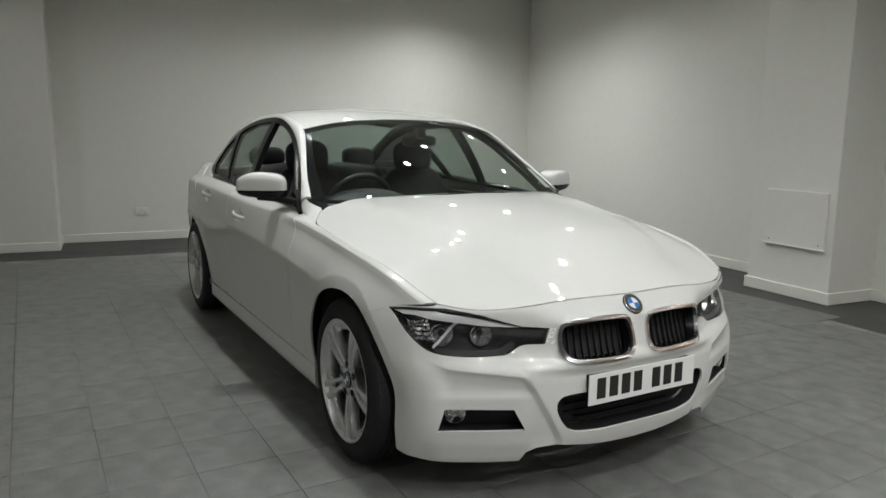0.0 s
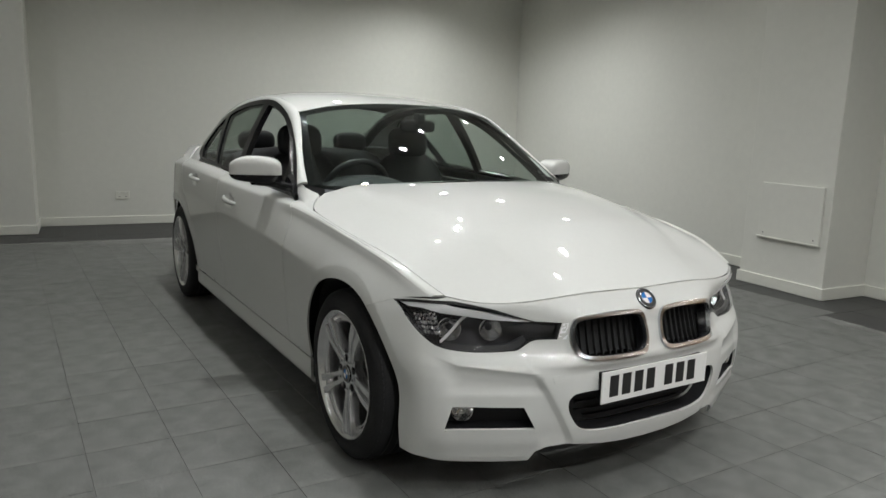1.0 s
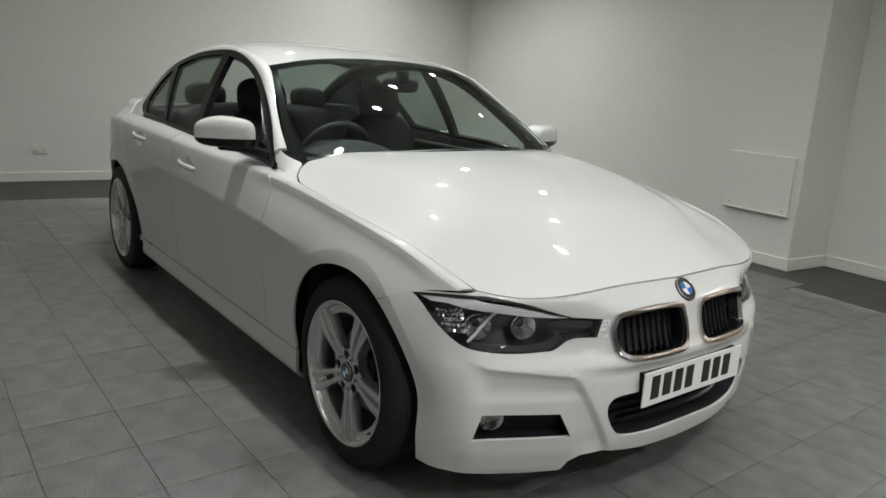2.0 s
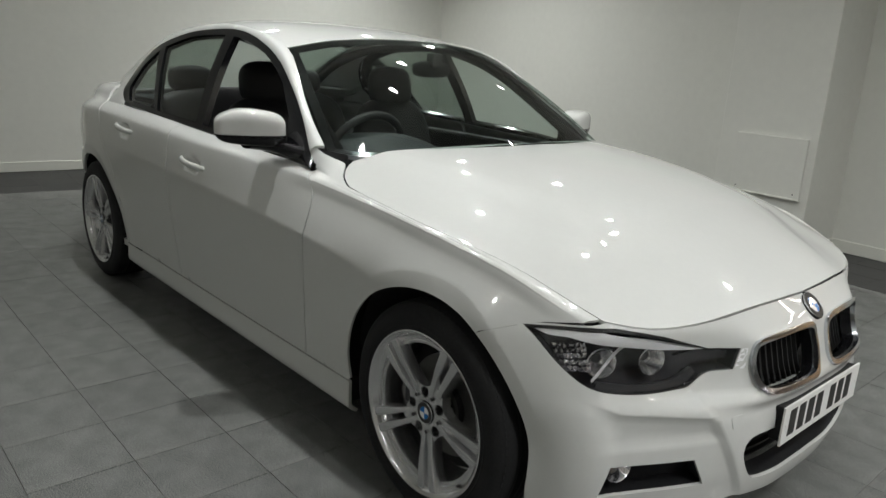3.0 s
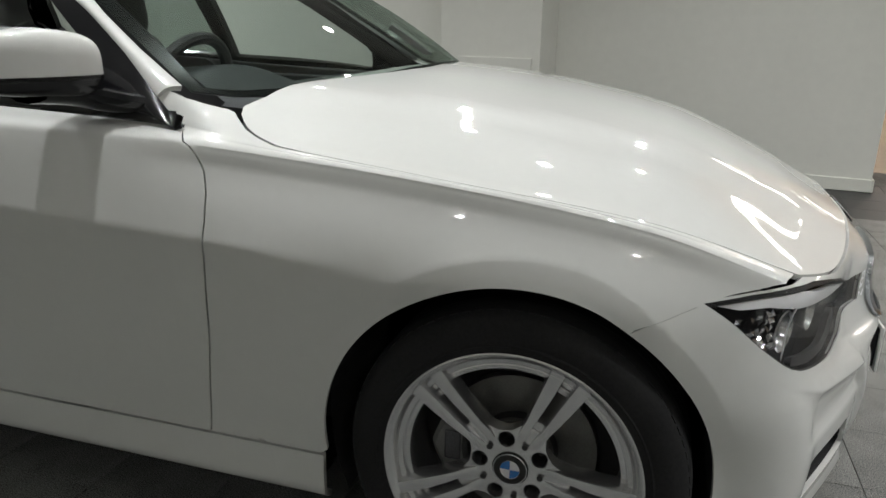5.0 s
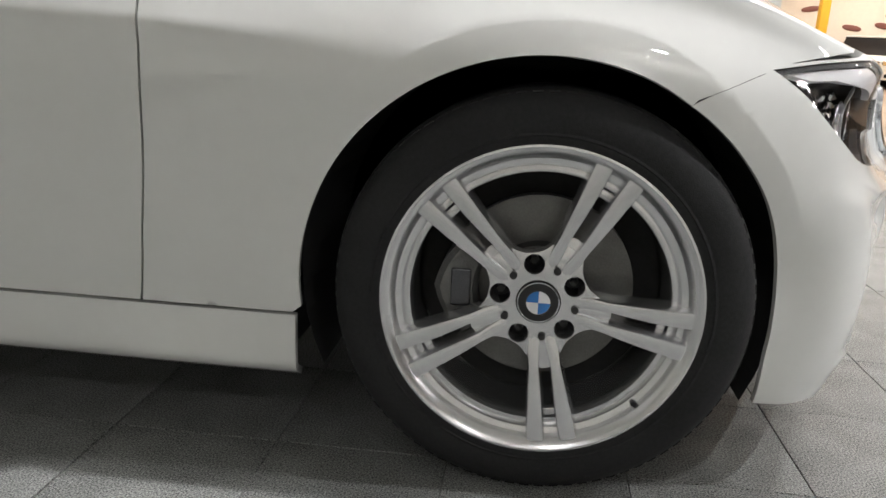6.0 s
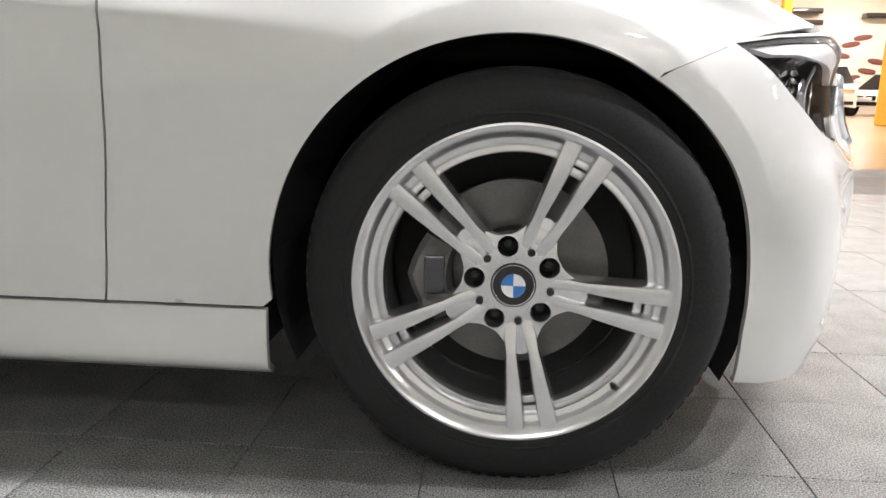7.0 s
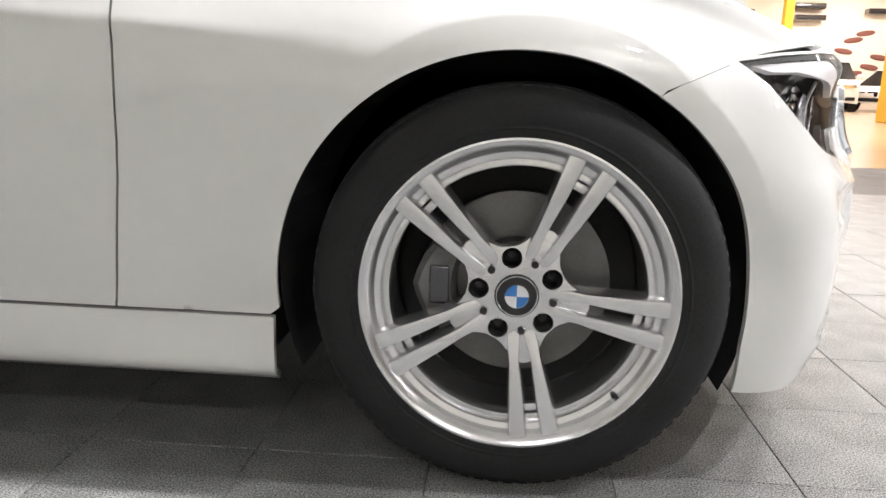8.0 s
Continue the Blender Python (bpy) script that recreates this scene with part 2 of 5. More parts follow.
def panel(name, surf, outer, holes, step, mat, parent, label="", lip=0.012, thick=True, core=(-2.8, 0.0, 0.45), ridges=()):
    """A sheet on the surface surf(u, v), cut to an outline with holes, with its rims turned inwards by lip."""
    loops = [dense(outer, step)] + [dense(h, step) for h in holes]
    pts, edges = [], []
    for loop in loops:
        k = len(pts)
        pts += loop
        edges += [(k + i, k + (i + 1) % len(loop)) for i in range(len(loop))]
    us, vs = [p[0] for p in outer], [p[1] for p in outer]
    border_pts = np.array(pts)
    for line in ridges:        # lines that the mesh follows
        last = None
        for q in line:
            if inside(q, outer) and np.hypot(border_pts[:, 0] - q[0], border_pts[:, 1] - q[1]).min() > 0.4 * step:
                pts.append(q)
                if last is not None:
                    edges.append((last, len(pts) - 1))
                last = len(pts) - 1
            else:
                last = None
    rows = math.ceil((max(vs) - min(vs)) / step)
    cols = math.ceil((max(us) - min(us)) / step)
    rim = np.array(pts)
    for i in range(cols + 1):
        for j in range(rows + 1):
            q = (min(us) + (i + 0.5 * (j % 2)) * step, min(vs) + j * step)
            if inside(q, outer) and not any(inside(q, h) for h in holes) and np.hypot(rim[:, 0] - q[0], rim[:, 1] - q[1]).min() > 0.45 * step:
                pts.append(q)
    co, _, tris, _, _, _ = geometry.delaunay_2d_cdt([Vector(p) for p in pts], edges, [], 0, 1e-6)
    keep = []
    for f in tris:
        c = sum((co[i] for i in f), Vector((0, 0))) / len(f)
        if inside(c, outer) and not any(inside(c, h) for h in holes):
            keep.append(list(f))
    used = sorted({i for f in keep for i in f})
    at = {i: k for k, i in enumerate(used)}
    verts, normals, e = [], [], 0.002
    for i in used:
        u, v = co[i]
        p = surf(u, v)
        n = (surf(u + e, v) - surf(u - e, v)).cross(surf(u, v + e) - surf(u, v - e)).normalized()
        verts.append(p)
        normals.append(n)
    ways = sum(n.dot(p - Vector((min(max(p.x, core[0]), core[1]), 0, core[2]))) for p, n in zip(verts, normals))
    if ways < 0:
        normals = [-n for n in normals]
    fixed = []
    for f in keep:             # one winding for the whole sheet
        (ax, ay), (bx, by), (cx, cy) = (co[i] for i in f[:3])
        turn = (bx - ax) * (cy - ay) - (by - ay) * (cx - ax)
        g = [at[i] for i in f]
        fixed.append(g if (turn > 0) == (ways > 0) else g[::-1])
    if thick:
        seen = set()
        for f in fixed:
            for a, b in zip(f, f[1:] + f[:1]):
                seen.add((a, b))
        border = [(a, b) for a, b in seen if (b, a) not in seen]
        inner = {}
        for a, b in border:
            for k in (a, b):
                if k not in inner:
                    inner[k] = (len(verts), len(verts) + 1)
                    n = normals[k]
                    verts += [verts[k].copy(), verts[k] - n * lip]
                    normals += [n, n]
        side = {}
        for a, b in border:
            out_dir = (verts[b] - verts[a]).cross(normals[a]).normalized()
            for k in (a, b):
                side[k] = side.get(k, Vector()) + out_dir
        for k, (p, q) in inner.items():
            normals[p] = normals[q] = side[k].normalized()
        for a, b in border:
            fixed.append([inner[b][0], inner[a][0], inner[a][1], inner[b][1]])
    return mesh_object(name, verts, fixed, mat, parent, label, True, normals)


# ---- the room ----
TURN = Matrix.Rotation(radians(ROOM_TURN), 4, "Z")
PIVOT = Matrix.Translation((-0.72, 3.46, 0)) @ TURN     # the free corner of the column; room axes start here


def wall_box(name, lo, hi, mat, parent=None, label="", bevel=0.0):
    ob = part(name, box(bmesh.new(), lo, hi, PIVOT, bevel), mat, parent, label)
    if not parent:
        tagged(ob, label, "wall", kind="structure")
    return ob


# room coordinates: u along the car's length, v across; the column's free corner is (0, 0)
REAR_U, PIER_U, SIDE_V, END_U, NEAR_V, FRONT_U = -5.40, -4.85, 0.52, 2.36, -8.0, 5.5
wall_box("wall_side", (REAR_U - 0.25, SIDE_V, 0), (END_U, SIDE_V + 0.5, CEIL), WALL, label="plain off-white painted plaster wall beside the car")
wall_box("wall_rear", (REAR_U - 0.25, NEAR_V, 0), (REAR_U, SIDE_V, CEIL), WALL, label="plain off-white painted plaster wall behind the car")
wall_box("wall_pier", (REAR_U, NEAR_V, 0), (PIER_U, -5.56, CEIL), WALL, label="shallow off-white pier standing out from the wall")
wall_box("wall_near", (REAR_U, NEAR_V - 0.25, 0), (FRONT_U, NEAR_V, CEIL), WALL, label="plain off-white painted wall of the bay")
wall_box("wall_column", (-0.79, 0, 0), (0, SIDE_V, CEIL), WALL, label="square off-white painted column standing out from the wall", bevel=0.006)
ceiling = part("ceiling", box(bmesh.new(), (REAR_U - 0.25, NEAR_V - 0.25, CEIL), (FRONT_U, SIDE_V + 0.5, CEIL + 0.2), PIVOT), CEILING)
tagged(ceiling, "flat off-white painted ceiling with recessed downlights", "ceiling", kind="structure")


def skirting(name, lo, hi, axis):
    """A board with a rounded top edge."""
    bm = box(bmesh.new(), lo, hi, PIVOT, 0.004, 1)
    return tagged(part(name, bm, TRIM), "off-white painted skirting board along the wall foot", "skirting board", kind="structure")


SK, SH = 0.018, 0.095
skirting("baseboard_side_rear", (REAR_U, SIDE_V - SK, 0), (-0.79, SIDE_V, SH), 0)
skirting("baseboard_side_front", (0.0, SIDE_V - SK, 0), (END_U, SIDE_V, SH), 0)
skirting("baseboard_end", (END_U, SIDE_V - SK, 0), (END_U + SK, SIDE_V + 0.5, SH), 0)
skirting("baseboard_column_front", (-0.79 - SK, -SK, 0), (SK, 0, SH), 0)
skirting("baseboard_column_rear", (-0.79 - SK, 0, 0), (-0.79, SIDE_V - SK, SH), 0)
skirting("baseboard_column_free", (0, 0, 0), (SK, SIDE_V - SK, SH), 0)
skirting("baseboard_rear", (REAR_U, -5.56, 0), (REAR_U + SK, SIDE_V - SK, SH), 0)
skirting("baseboard_pier", (PIER_U, NEAR_V, 0), (PIER_U + SK, -5.56, SH), 0)
skirting("baseboard_pier_end", (REAR_U + SK, -5.56, 0), (PIER_U + SK, -5.56 + SK, SH), 0)


def wall_socket(u, v, z, across):
    """Twin socket plate: across 0 on the side wall, 1 on the rear wall."""
    m = PIVOT @ (pose(u, v, z) if across == 0 else pose(u, v, z, 0, 0, 90))
    root = empty("wall_socket", "white plastic twin power socket on the wall", "power socket", m.translation)
    inv = Matrix.Translation(-m.translation) @ m
    part("face_plate", box(bmesh.new(), (-0.073, -0.012, -0.043), (0.073, 0, 0.043), inv, 0.003), TRIM, root)
    for k in (-1, 1):
        part("socket_insert", box(bmesh.new(), (k * 0.034 - 0.009, -0.0128, -0.020), (k * 0.034 + 0.009, -0.0122, -0.014), inv), INK, root, "dark pin openings")
        part("rocker_switch", box(bmesh.new(), (k * 0.034 - 0.008, -0.016, 0.02), (k * 0.034 + 0.008, -0.012, 0.034), inv, 0.001), WHITE_PLATE, root)
    return root


wall_socket(REAR_U, -4.71, 0.335, 1)
wall_socket(0.58, SIDE_V, 0.34, 0)

hatch = empty("access_panel", "flat off-white access panel screwed to the column", "access panel", PIVOT @ Vector((-0.36, 0, 0.65)))
inv = Matrix.Translation(-hatch.location) @ PIVOT
part("cover", box(bmesh.new(), (-0.63, -0.02, 0.425), (-0.06, 0, 0.87), inv, 0.003), WALL, hatch)
for hx, hz in ((-0.58, 0.455), (-0.11, 0.455)):
    part("screw", box(bmesh.new(), (hx - 0.005, -0.023, hz - 0.005), (hx + 0.005, -0.02, hz + 0.005), inv, 0.0015), DARK_METAL, hatch)
part("edge_strip", box(bmesh.new(), (-0.635, -0.032, 0.413), (-0.055, 0, 0.425), inv, 0.002), TRIM, hatch)


def downlight(x, y):
    root = empty("downlight", "round white recessed ceiling downlight, lit", "ceiling light", (x, y, CEIL), "ceiling downlights")
    bm = bmesh.new()
    ring = [(0.059, -0.002), (0.074, -0.008), (0.083, -0.004), (0.083, 0.0)]
    rows = [[bm.verts.new((r * math.cos(a), r * math.sin(a), z)) for r, z in ring] for a in (k * math.tau / 24 for k in range(24))]
    for a, b in zip(rows, rows[1:] + rows[:1]):
        for i in range(3):
            bm.faces.new((a[i], a[i + 1], b[i + 1], b[i]))
    part("trim_ring", bm, WHITE_PLATE, root, smooth=True)
    bm = bmesh.new()
    bmesh.ops.create_circle(bm, cap_ends=True, radius=0.058, segments=24, matrix=Matrix.Translation((0, 0, -0.003)))
    part("diffuser", bm, LAMP_GLOW, root, "glowing lamp face")
    return root


# the added fill pair at x 3.8 gets fittings like the rest
for lx, ly, _ in DOWNLIGHTS:
    downlight(lx, ly)

# ---- the car: rails along its length shape each cross-section ----
XS = [-3.80, -3.40, -2.81, -2.20, -1.50, -0.70, -0.45, -0.20, 0.20, 0.46, 0.62]
RAIL_Y = [
    [0.544, 0.675, 0.800, 0.805, 0.810, 0.812, 0.812, 0.815, 0.815, 0.785, 0.690],
    [0.605, 0.738, 0.850, 0.848, 0.848, 0.848, 0.848, 0.845, 0.832, 0.790, 0.690],
    [0.614, 0.748, 0.860, 0.850, 0.850, 0.850, 0.850, 0.850, 0.845, 0.790, 0.690],
    [0.623, 0.762, 0.875, 0.865, 0.865, 0.868, 0.870, 0.872, 0.850, 0.785, 0.680],
    [0.632, 0.772, 0.893, 0.888, 0.888, 0.890, 0.890, 0.890, 0.867, 0.795, 0.680],
    [0.642, 0.777, 0.900, 0.903, 0.903, 0.901, 0.900, 0.893, 0.858, 0.774, 0.650],
    [0.618, 0.758, 0.886, 0.885, 0.877, 0.846, 0.838, 0.838, 0.808, 0.742, 0.630],
    [0.549, 0.700, 0.825, 0.822, 0.812, 0.785, 0.800, 0.804, 0.768, 0.706, 0.600],
    [0.419, 0.516, 0.620, 0.620, 0.620, 0.610, 0.610, 0.605, 0.590, 0.550, 0.480],
    [0.205, 0.246, 0.320, 0.320, 0.320, 0.310, 0.305, 0.300, 0.295, 0.280, 0.250],
]
RAIL_Z = [
    [0.220, 0.190, 0.150, 0.145, 0.143, 0.143, 0.143, 0.143, 0.145, 0.150, 0.160],
    [0.250, 0.220, 0.185, 0.175, 0.175, 0.175, 0.175, 0.175, 0.175, 0.180, 0.190],
    [0.320, 0.290, 0.270, 0.268, 0.268, 0.268, 0.268, 0.268, 0.268, 0.268, 0.270],
    [0.420, 0.400, 0.390, 0.390, 0.390, 0.390, 0.385, 0.380, 0.380, 0.370, 0.360],
    [0.620, 0.610, 0.600, 0.590, 0.580, 0.560, 0.555, 0.550, 0.520, 0.490, 0.470],
    [0.780, 0.780, 0.785, 0.770, 0.750, 0.720, 0.705, 0.690, 0.655, 0.610, 0.570],
    [0.880, 0.893, 0.934, 0.924, 0.906, 0.886, 0.869, 0.849, 0.789, 0.697, 0.635],
    [0.920, 0.943, 0.978, 0.970, 0.942, 0.906, 0.880, 0.853, 0.796, 0.711, 0.648],
    [0.970, 0.988, 1.018, 1.015, 1.000, 0.970, 0.952, 0.927, 0.852, 0.738, 0.672],
    [1.015, 1.033, 1.050, 1.040, 1.020, 0.994, 0.984, 0.962, 0.889, 0.790, 0.712],
]
CENTRE_Z = smooth_curve(XS, [1.020, 1.038, 1.060, 1.050, 1.030, 1.002, 0.993, 0.972, 0.900, 0.800, 0.717])
RAILS = [(smooth_curve(XS, ys), smooth_curve(XS, zs)) for ys, zs in zip(RAIL_Y, RAIL_Z)]
T_BELT, T_TOP = 7.0, 10.0      # rail numbers of the shoulder and of the centre line
AXLES, ARCH_R, AXLE_Z = (0.0, -2.79), 0.365, 0.322


HANDLES = ((-1.475, 0.823), (-2.265, 0.880))


def ease(v):
    v = min(max(v, 0.0), 1.0)
    return v * v * (3 - 2 * v)


@functools.lru_cache(maxsize=20000)
def section(x):
    pts = [Vector((fy(x), fz(x))) for fy, fz in RAILS]
    pts.append(Vector((0.0, CENTRE_Z(x))))
    mirror = Vector((-pts[-2].x, pts[-2].y))
    return [pts[0] * 2 - pts[1]] + pts + [mirror]


def flare(x, z):
    """The wings swell to a crease round each wheel opening; inside it a flat band runs to the rim of the opening."""
    out = 0.0
    for ax in AXLES:
        r = math.hypot(x - ax, z - AXLE_Z)
        edge = 0.415 - 0.016 * ease((x - ax - 0.10) / 0.20)
        fade = ease((z - 0.42) / 0.16) * (ease((x - ax + 0.27) / 0.14) if ax == 0 else 1)
        swell = min(max((edge + 0.105 - r) / 0.105, 0.0), 1.0)
        out = max(out, fade * (0.0085 * swell ** 2.2 - 0.0045 * min(max((edge - r) / 0.05, 0.0), 1.0)))
    return out


def body(x, t, side):
    """The body's skin: x along the car, t the rail number from the sill (0) to the centre line (10); past 10 the other half."""
    if t > T_TOP:
        t, side = 2 * T_TOP - t, -side
    p = section(x)
    i = int(min(max(math.floor(t), 0), 9))
    s = t - i
    a, b, c, d = p[i:i + 4]
    swage = 0.85 * ease((-0.22 - x) / 0.35)
    if i == 4:                 # the swage line (rail 5) is a crease along the doors
        d = d.lerp(c + (c - b), swage)
    elif i == 5:
        a = a.lerp(b - (c - b), swage)
    if i == 5:                 # a softer one under the bonnet's edge (rail 6)
        d = d.lerp(c + (c - b) * 0.5, 0.45)
    elif i == 6:               # straight from the crease to the shut line
        a, d = a.lerp(b - (c - b), 0.45), d.lerp(c + (c - b), 0.6)
    q = 0.5 * (2 * b + (c - a) * s + (2 * a - 5 * b + 4 * c - d) * s * s + (3 * b - a - 3 * c + d) * s**3)
    w = q.x + (flare(x, q.y) if t < 6.5 else 0)
    for hx, hz in HANDLES:       # finger dishes behind the door handles
        e = ((x - hx) / 0.085) ** 2 + ((q.y - hz + 0.004) / 0.034) ** 2
        if e < 1:
            w -= 0.022 * (1 - e) ** 2 * (1 + e)
    z = q.y
    if t < 6:                  # hollow under the swage line
        zc = p[7].y - 0.036
        w -= 0.0070 * math.exp(-((z - zc) / (0.024 if z > zc else 0.050)) ** 2) * min(max((0.45 - x) / 0.2, 0), 1) * ease((x + 0.85) / 0.25)
    if 7 < t < 8.2 and x < -0.6:   # the wing's tail climbs to the foot of the windscreen pillar
        z += 0.062 * ease((-0.60 - x) / 0.20) * ease((t - 6.9) / 0.42) * ease((8.2 - t) / 0.5)
    if t > 7.2:                # the bonnet's raised middle, edged by two soft creases
        tc = 7.95 + 0.75 * min(max((x + 0.5) / 1.1, 0), 1)
        k = min(max((t - tc + 0.17) / 0.34, 0), 1)
        z += 0.012 * k * k * (3 - 2 * k) * min(max((0.60 - x) / 0.35, 0), 1) * min(max((t - 7.2) / 0.4, 0), 1)
    return Vector((x, side * w, z))


def rail_at(x, z):
    """The rail number at which the side reaches the height z."""
    lo, hi = -0.3, T_BELT
    for _ in range(26):
        mid = (lo + hi) / 2
        lo, hi = (mid, hi) if body(x, mid, 1).z < z else (lo, mid)
    return lo


US = 0.16                     # rails are about this far apart, so that outlines keep their shape


def skin(side):
    return lambda u, v: body(u, v / US, side)


def outline(points):
    """(x, height) or (x, None, rail) to the skin's own coordinates."""
    return [(p[0], (p[2] if len(p) == 3 else rail_at(p[0], p[1])) * US) for p in points]


def along(x0, x1, f, n=12):
    return [(x0 + (x1 - x0) * k / n, f(x0 + (x1 - x0) * k / n)) for k in range(n + 1)]


def arch(ax, a0, a1, n=26, r=ARCH_R):
    return [(ax + r * math.cos(radians(a0 + (a1 - a0) * k / n)), AXLE_Z + r * math.sin(radians(a0 + (a1 - a0) * k / n))) for k in range(n + 1)]


ARCH_FRONT = smooth_curve([-24, -9, 4, 16, 30, 43, 56, 69, 90, 110, 125, 145, 165, 186], [0.385, 0.361, 0.358, 0.359, 0.360, 0.359, 0.359, 0.363, 0.366, 0.3685, 0.3705, 0.373, 0.3745, 0.379])


def arch_front(a0, a1, n=26):
    return [(ARCH_FRONT(a) * math.cos(radians(a)), AXLE_Z + ARCH_FRONT(a) * math.sin(radians(a))) for a in (a0 + (a1 - a0) * k / n for k in range(n + 1))]


car = empty("saloon_car", "white four-door saloon car with silver alloy wheels", "car")
G = 0.002                     # half a panel gap


CUT = [(-0.651, 0.27), (-0.629, 0.40), (-0.614, 0.49), (-0.608, 0.54), (-0.598, 0.68), (-0.598, 0.75), (-0.603, 0.80), (-0.615, 0.838), (-0.636, 0.868), (-0.666, 0.889)]


FOLD = [[(-3.78 + 0.014 * k, t * US) for k in range(310)] for t in (6.0, 5.94, 5.88, 5.81, 5.72, 5.60, 5.07, 5.0, 4.93)]
for ax in AXLES:
    FOLD += [outline(arch(ax, 176, 4, 90, r)) for r in (0.424, 0.415, 0.4105, 0.406, 0.399, 0.39)]


def side_panels(side):
    s = skin(side)
    # front wing: from the headlamp over the wheel to the door
    wing = outline([(CUT[0][0] + G, 0.27), (-0.392, 0.27)] + arch_front(186, 58.5, 40))
    wing += outline([(0.196 + 0.112 * k / 6, 0.637 + 0.0465 * k / 6) for k in range(7)] + [(0.33, 0.690), (0.36, 0.697), (0.40, 0.704), (0.43, 0.7085)]) + [(0.446, (T_BELT - 0.05) * US)]
    wing += [(0.446 - (0.446 + 0.49) * k / 14, (T_BELT - 0.02) * US) for k in range(1, 15)]
    wing += [(x, (T_BELT + t) * US) for x, t in ((-0.540, 0.105), (-0.577, 0.225), (-0.608, 0.385), (-0.626, 0.47), (-0.642, 0.47), (-0.664, 0.41), (-0.690, 0.33))]
    wing += [(-0.715, (T_BELT + 0.27) * US), (-0.768, (T_BELT + 0.24) * US), (-0.797, (T_BELT + 0.12) * US), (-0.745, (T_BELT + 0.05) * US), (-0.700, (T_BELT + 0.01) * US)]
    wing += outline([(x + G, z) for x, z in CUT[:0:-1]])
    panel("front_wing", s, wing, [], 0.014, PAINT, car, lip=0.008, ridges=FOLD)
    door_f = outline([(x - G, z) for x, z in CUT])
    door_f += [(-0.700 - 1.035 * k / 14, (T_BELT - 0.02) * US) for k in range(15)]
    door_f += outline([(-1.735, 0.6), (-1.725, 0.27)])
    panel("front_door", s, door_f, [], 0.022, PAINT, car, ridges=FOLD)
    door_r = outline([(-1.731, 0.27), (-1.741, 0.6)]) + [(-1.741 - 0.95 * k / 12, (T_BELT - 0.02) * US) for k in range(13)]
    door_r += outline([(-2.62, 0.82), (-2.47, 0.66), (-2.40, 0.46), (-2.39, 0.27)])
    panel("rear_door", s, door_r, [], 0.024, PAINT, car, ridges=FOLD)
    quarter = outline([(-2.396, 0.27), (-2.406, 0.46), (-2.476, 0.66), (-2.626, 0.82)]) + [(-2.70, (T_BELT - 0.02) * US)] + [(-2.75 - 1.01 * k / 10, (T_BELT + 0.85) * US) for k in range(11)]
    quarter += outline([(-3.76, 0.70), (-3.6, 0.32), (-3.25, 0.24)] + arch(-2.79, -12, 170, 30))
    panel("rear_wing", s, quarter, [], 0.03, PAINT, car, ridges=FOLD)
    sill = outline([(-0.390, 0.145), (-0.388, 0.264), (-2.42, 0.264), (-2.44, 0.150)])
    panel("sill_skirt", s, sill, [], 0.03, PAINT, car, lip=0.012)


for side in (-1, 1):
    side_panels(side)

# bonnet
bonnet_line = [(0.455, 7.0 * US), (0.522, 7.48 * US), (0.563, 8.0 * US), (0.598, 8.6 * US), (0.619, 9.25 * US), (0.626, 10 * US)]
bonnet_line = [(p.x, p.y) for p in spline([(x, t, 0) for x, t in bonnet_line], 21)]
bonnet_line = bonnet_line + [(x, (20 - t / US) * US) for x, t in bonnet_line[:-1]][::-1]
back = [(-0.490, 7.03 * US), (-0.535, 7.13 * US), (-0.572, 7.25 * US), (-0.603, 7.42 * US), (-0.620, 7.57 * US), (-0.614, 7.72 * US), (-0.582, 8.02 * US), (-0.50, 8.8 * US), (-0.43, 10 * US)]
back = [(p.x, p.y) for p in spline([(x, t, 0) for x, t in back], 26)]
back = back + [(x, (20 - t / US) * US) for x, t in back[:-1]][::-1]
side_l = [(0.455 - 0.945 * k / 14, 7.0 * US) for k in range(1, 14)]
side_r = [(x, 13.0 * US) for x, _ in side_l][::-1]
panel("bonnet", skin(-1), bonnet_line[::-1] + side_l + back + side_r, [], 0.028, PAINT, car)

# nose and bumper: plan curve (arc length from the middle) swept up through the profile; its flanks run into the wings
PLAN = spline([(0, 0.728, 0), (0.18, 0.724, 0), (0.334, 0.701, 0), (0.45, 0.666, 0), (0.55, 0.623, 0), (0.65, 0.574, 0), (0.70, 0.548, 0), (0.74, 0.524, 0), (0.775, 0.493, 0), (0.803, 0.452, 0), (0.830, 0.385, 0), (0.848, 0.30, 0), (0.862, 0.18, 0), (0.866, 0.10, 0)], 120)
RUN = [0.0]
for a, b in zip(PLAN, PLAN[1:]):
    RUN.append(RUN[-1] + (b - a).length)
PLAN_Y, PLAN_X = smooth_curve(RUN, [p.x for p in PLAN]), smooth_curve(RUN, [p.y for p in PLAN])
NOSE_X = smooth_curve([0.12, 0.18, 0.24, 0.30, 0.38, 0.44, 0.485, 0.53, 0.58, 0.63, 0.68, 0.72, 0.76], [-0.056, -0.030, -0.012, -0.003, 0.0, -0.004, -0.016, -0.040, -0.055, -0.070, -0.084, -0.112, -0.15])
NOSE_IN = smooth_curve([0.12, 0.2, 0.35, 0.5, 0.60, 0.68, 0.75], [0.025, 0.012, 0.0, 0.002, 0.015, 0.035, 0.07])


def grille_lift(a, z):
    return 0.028 * ease((0.47 - a) / 0.16) * ease((z - 0.46) / 0.05) * ease((0.70 - z) / 0.06)


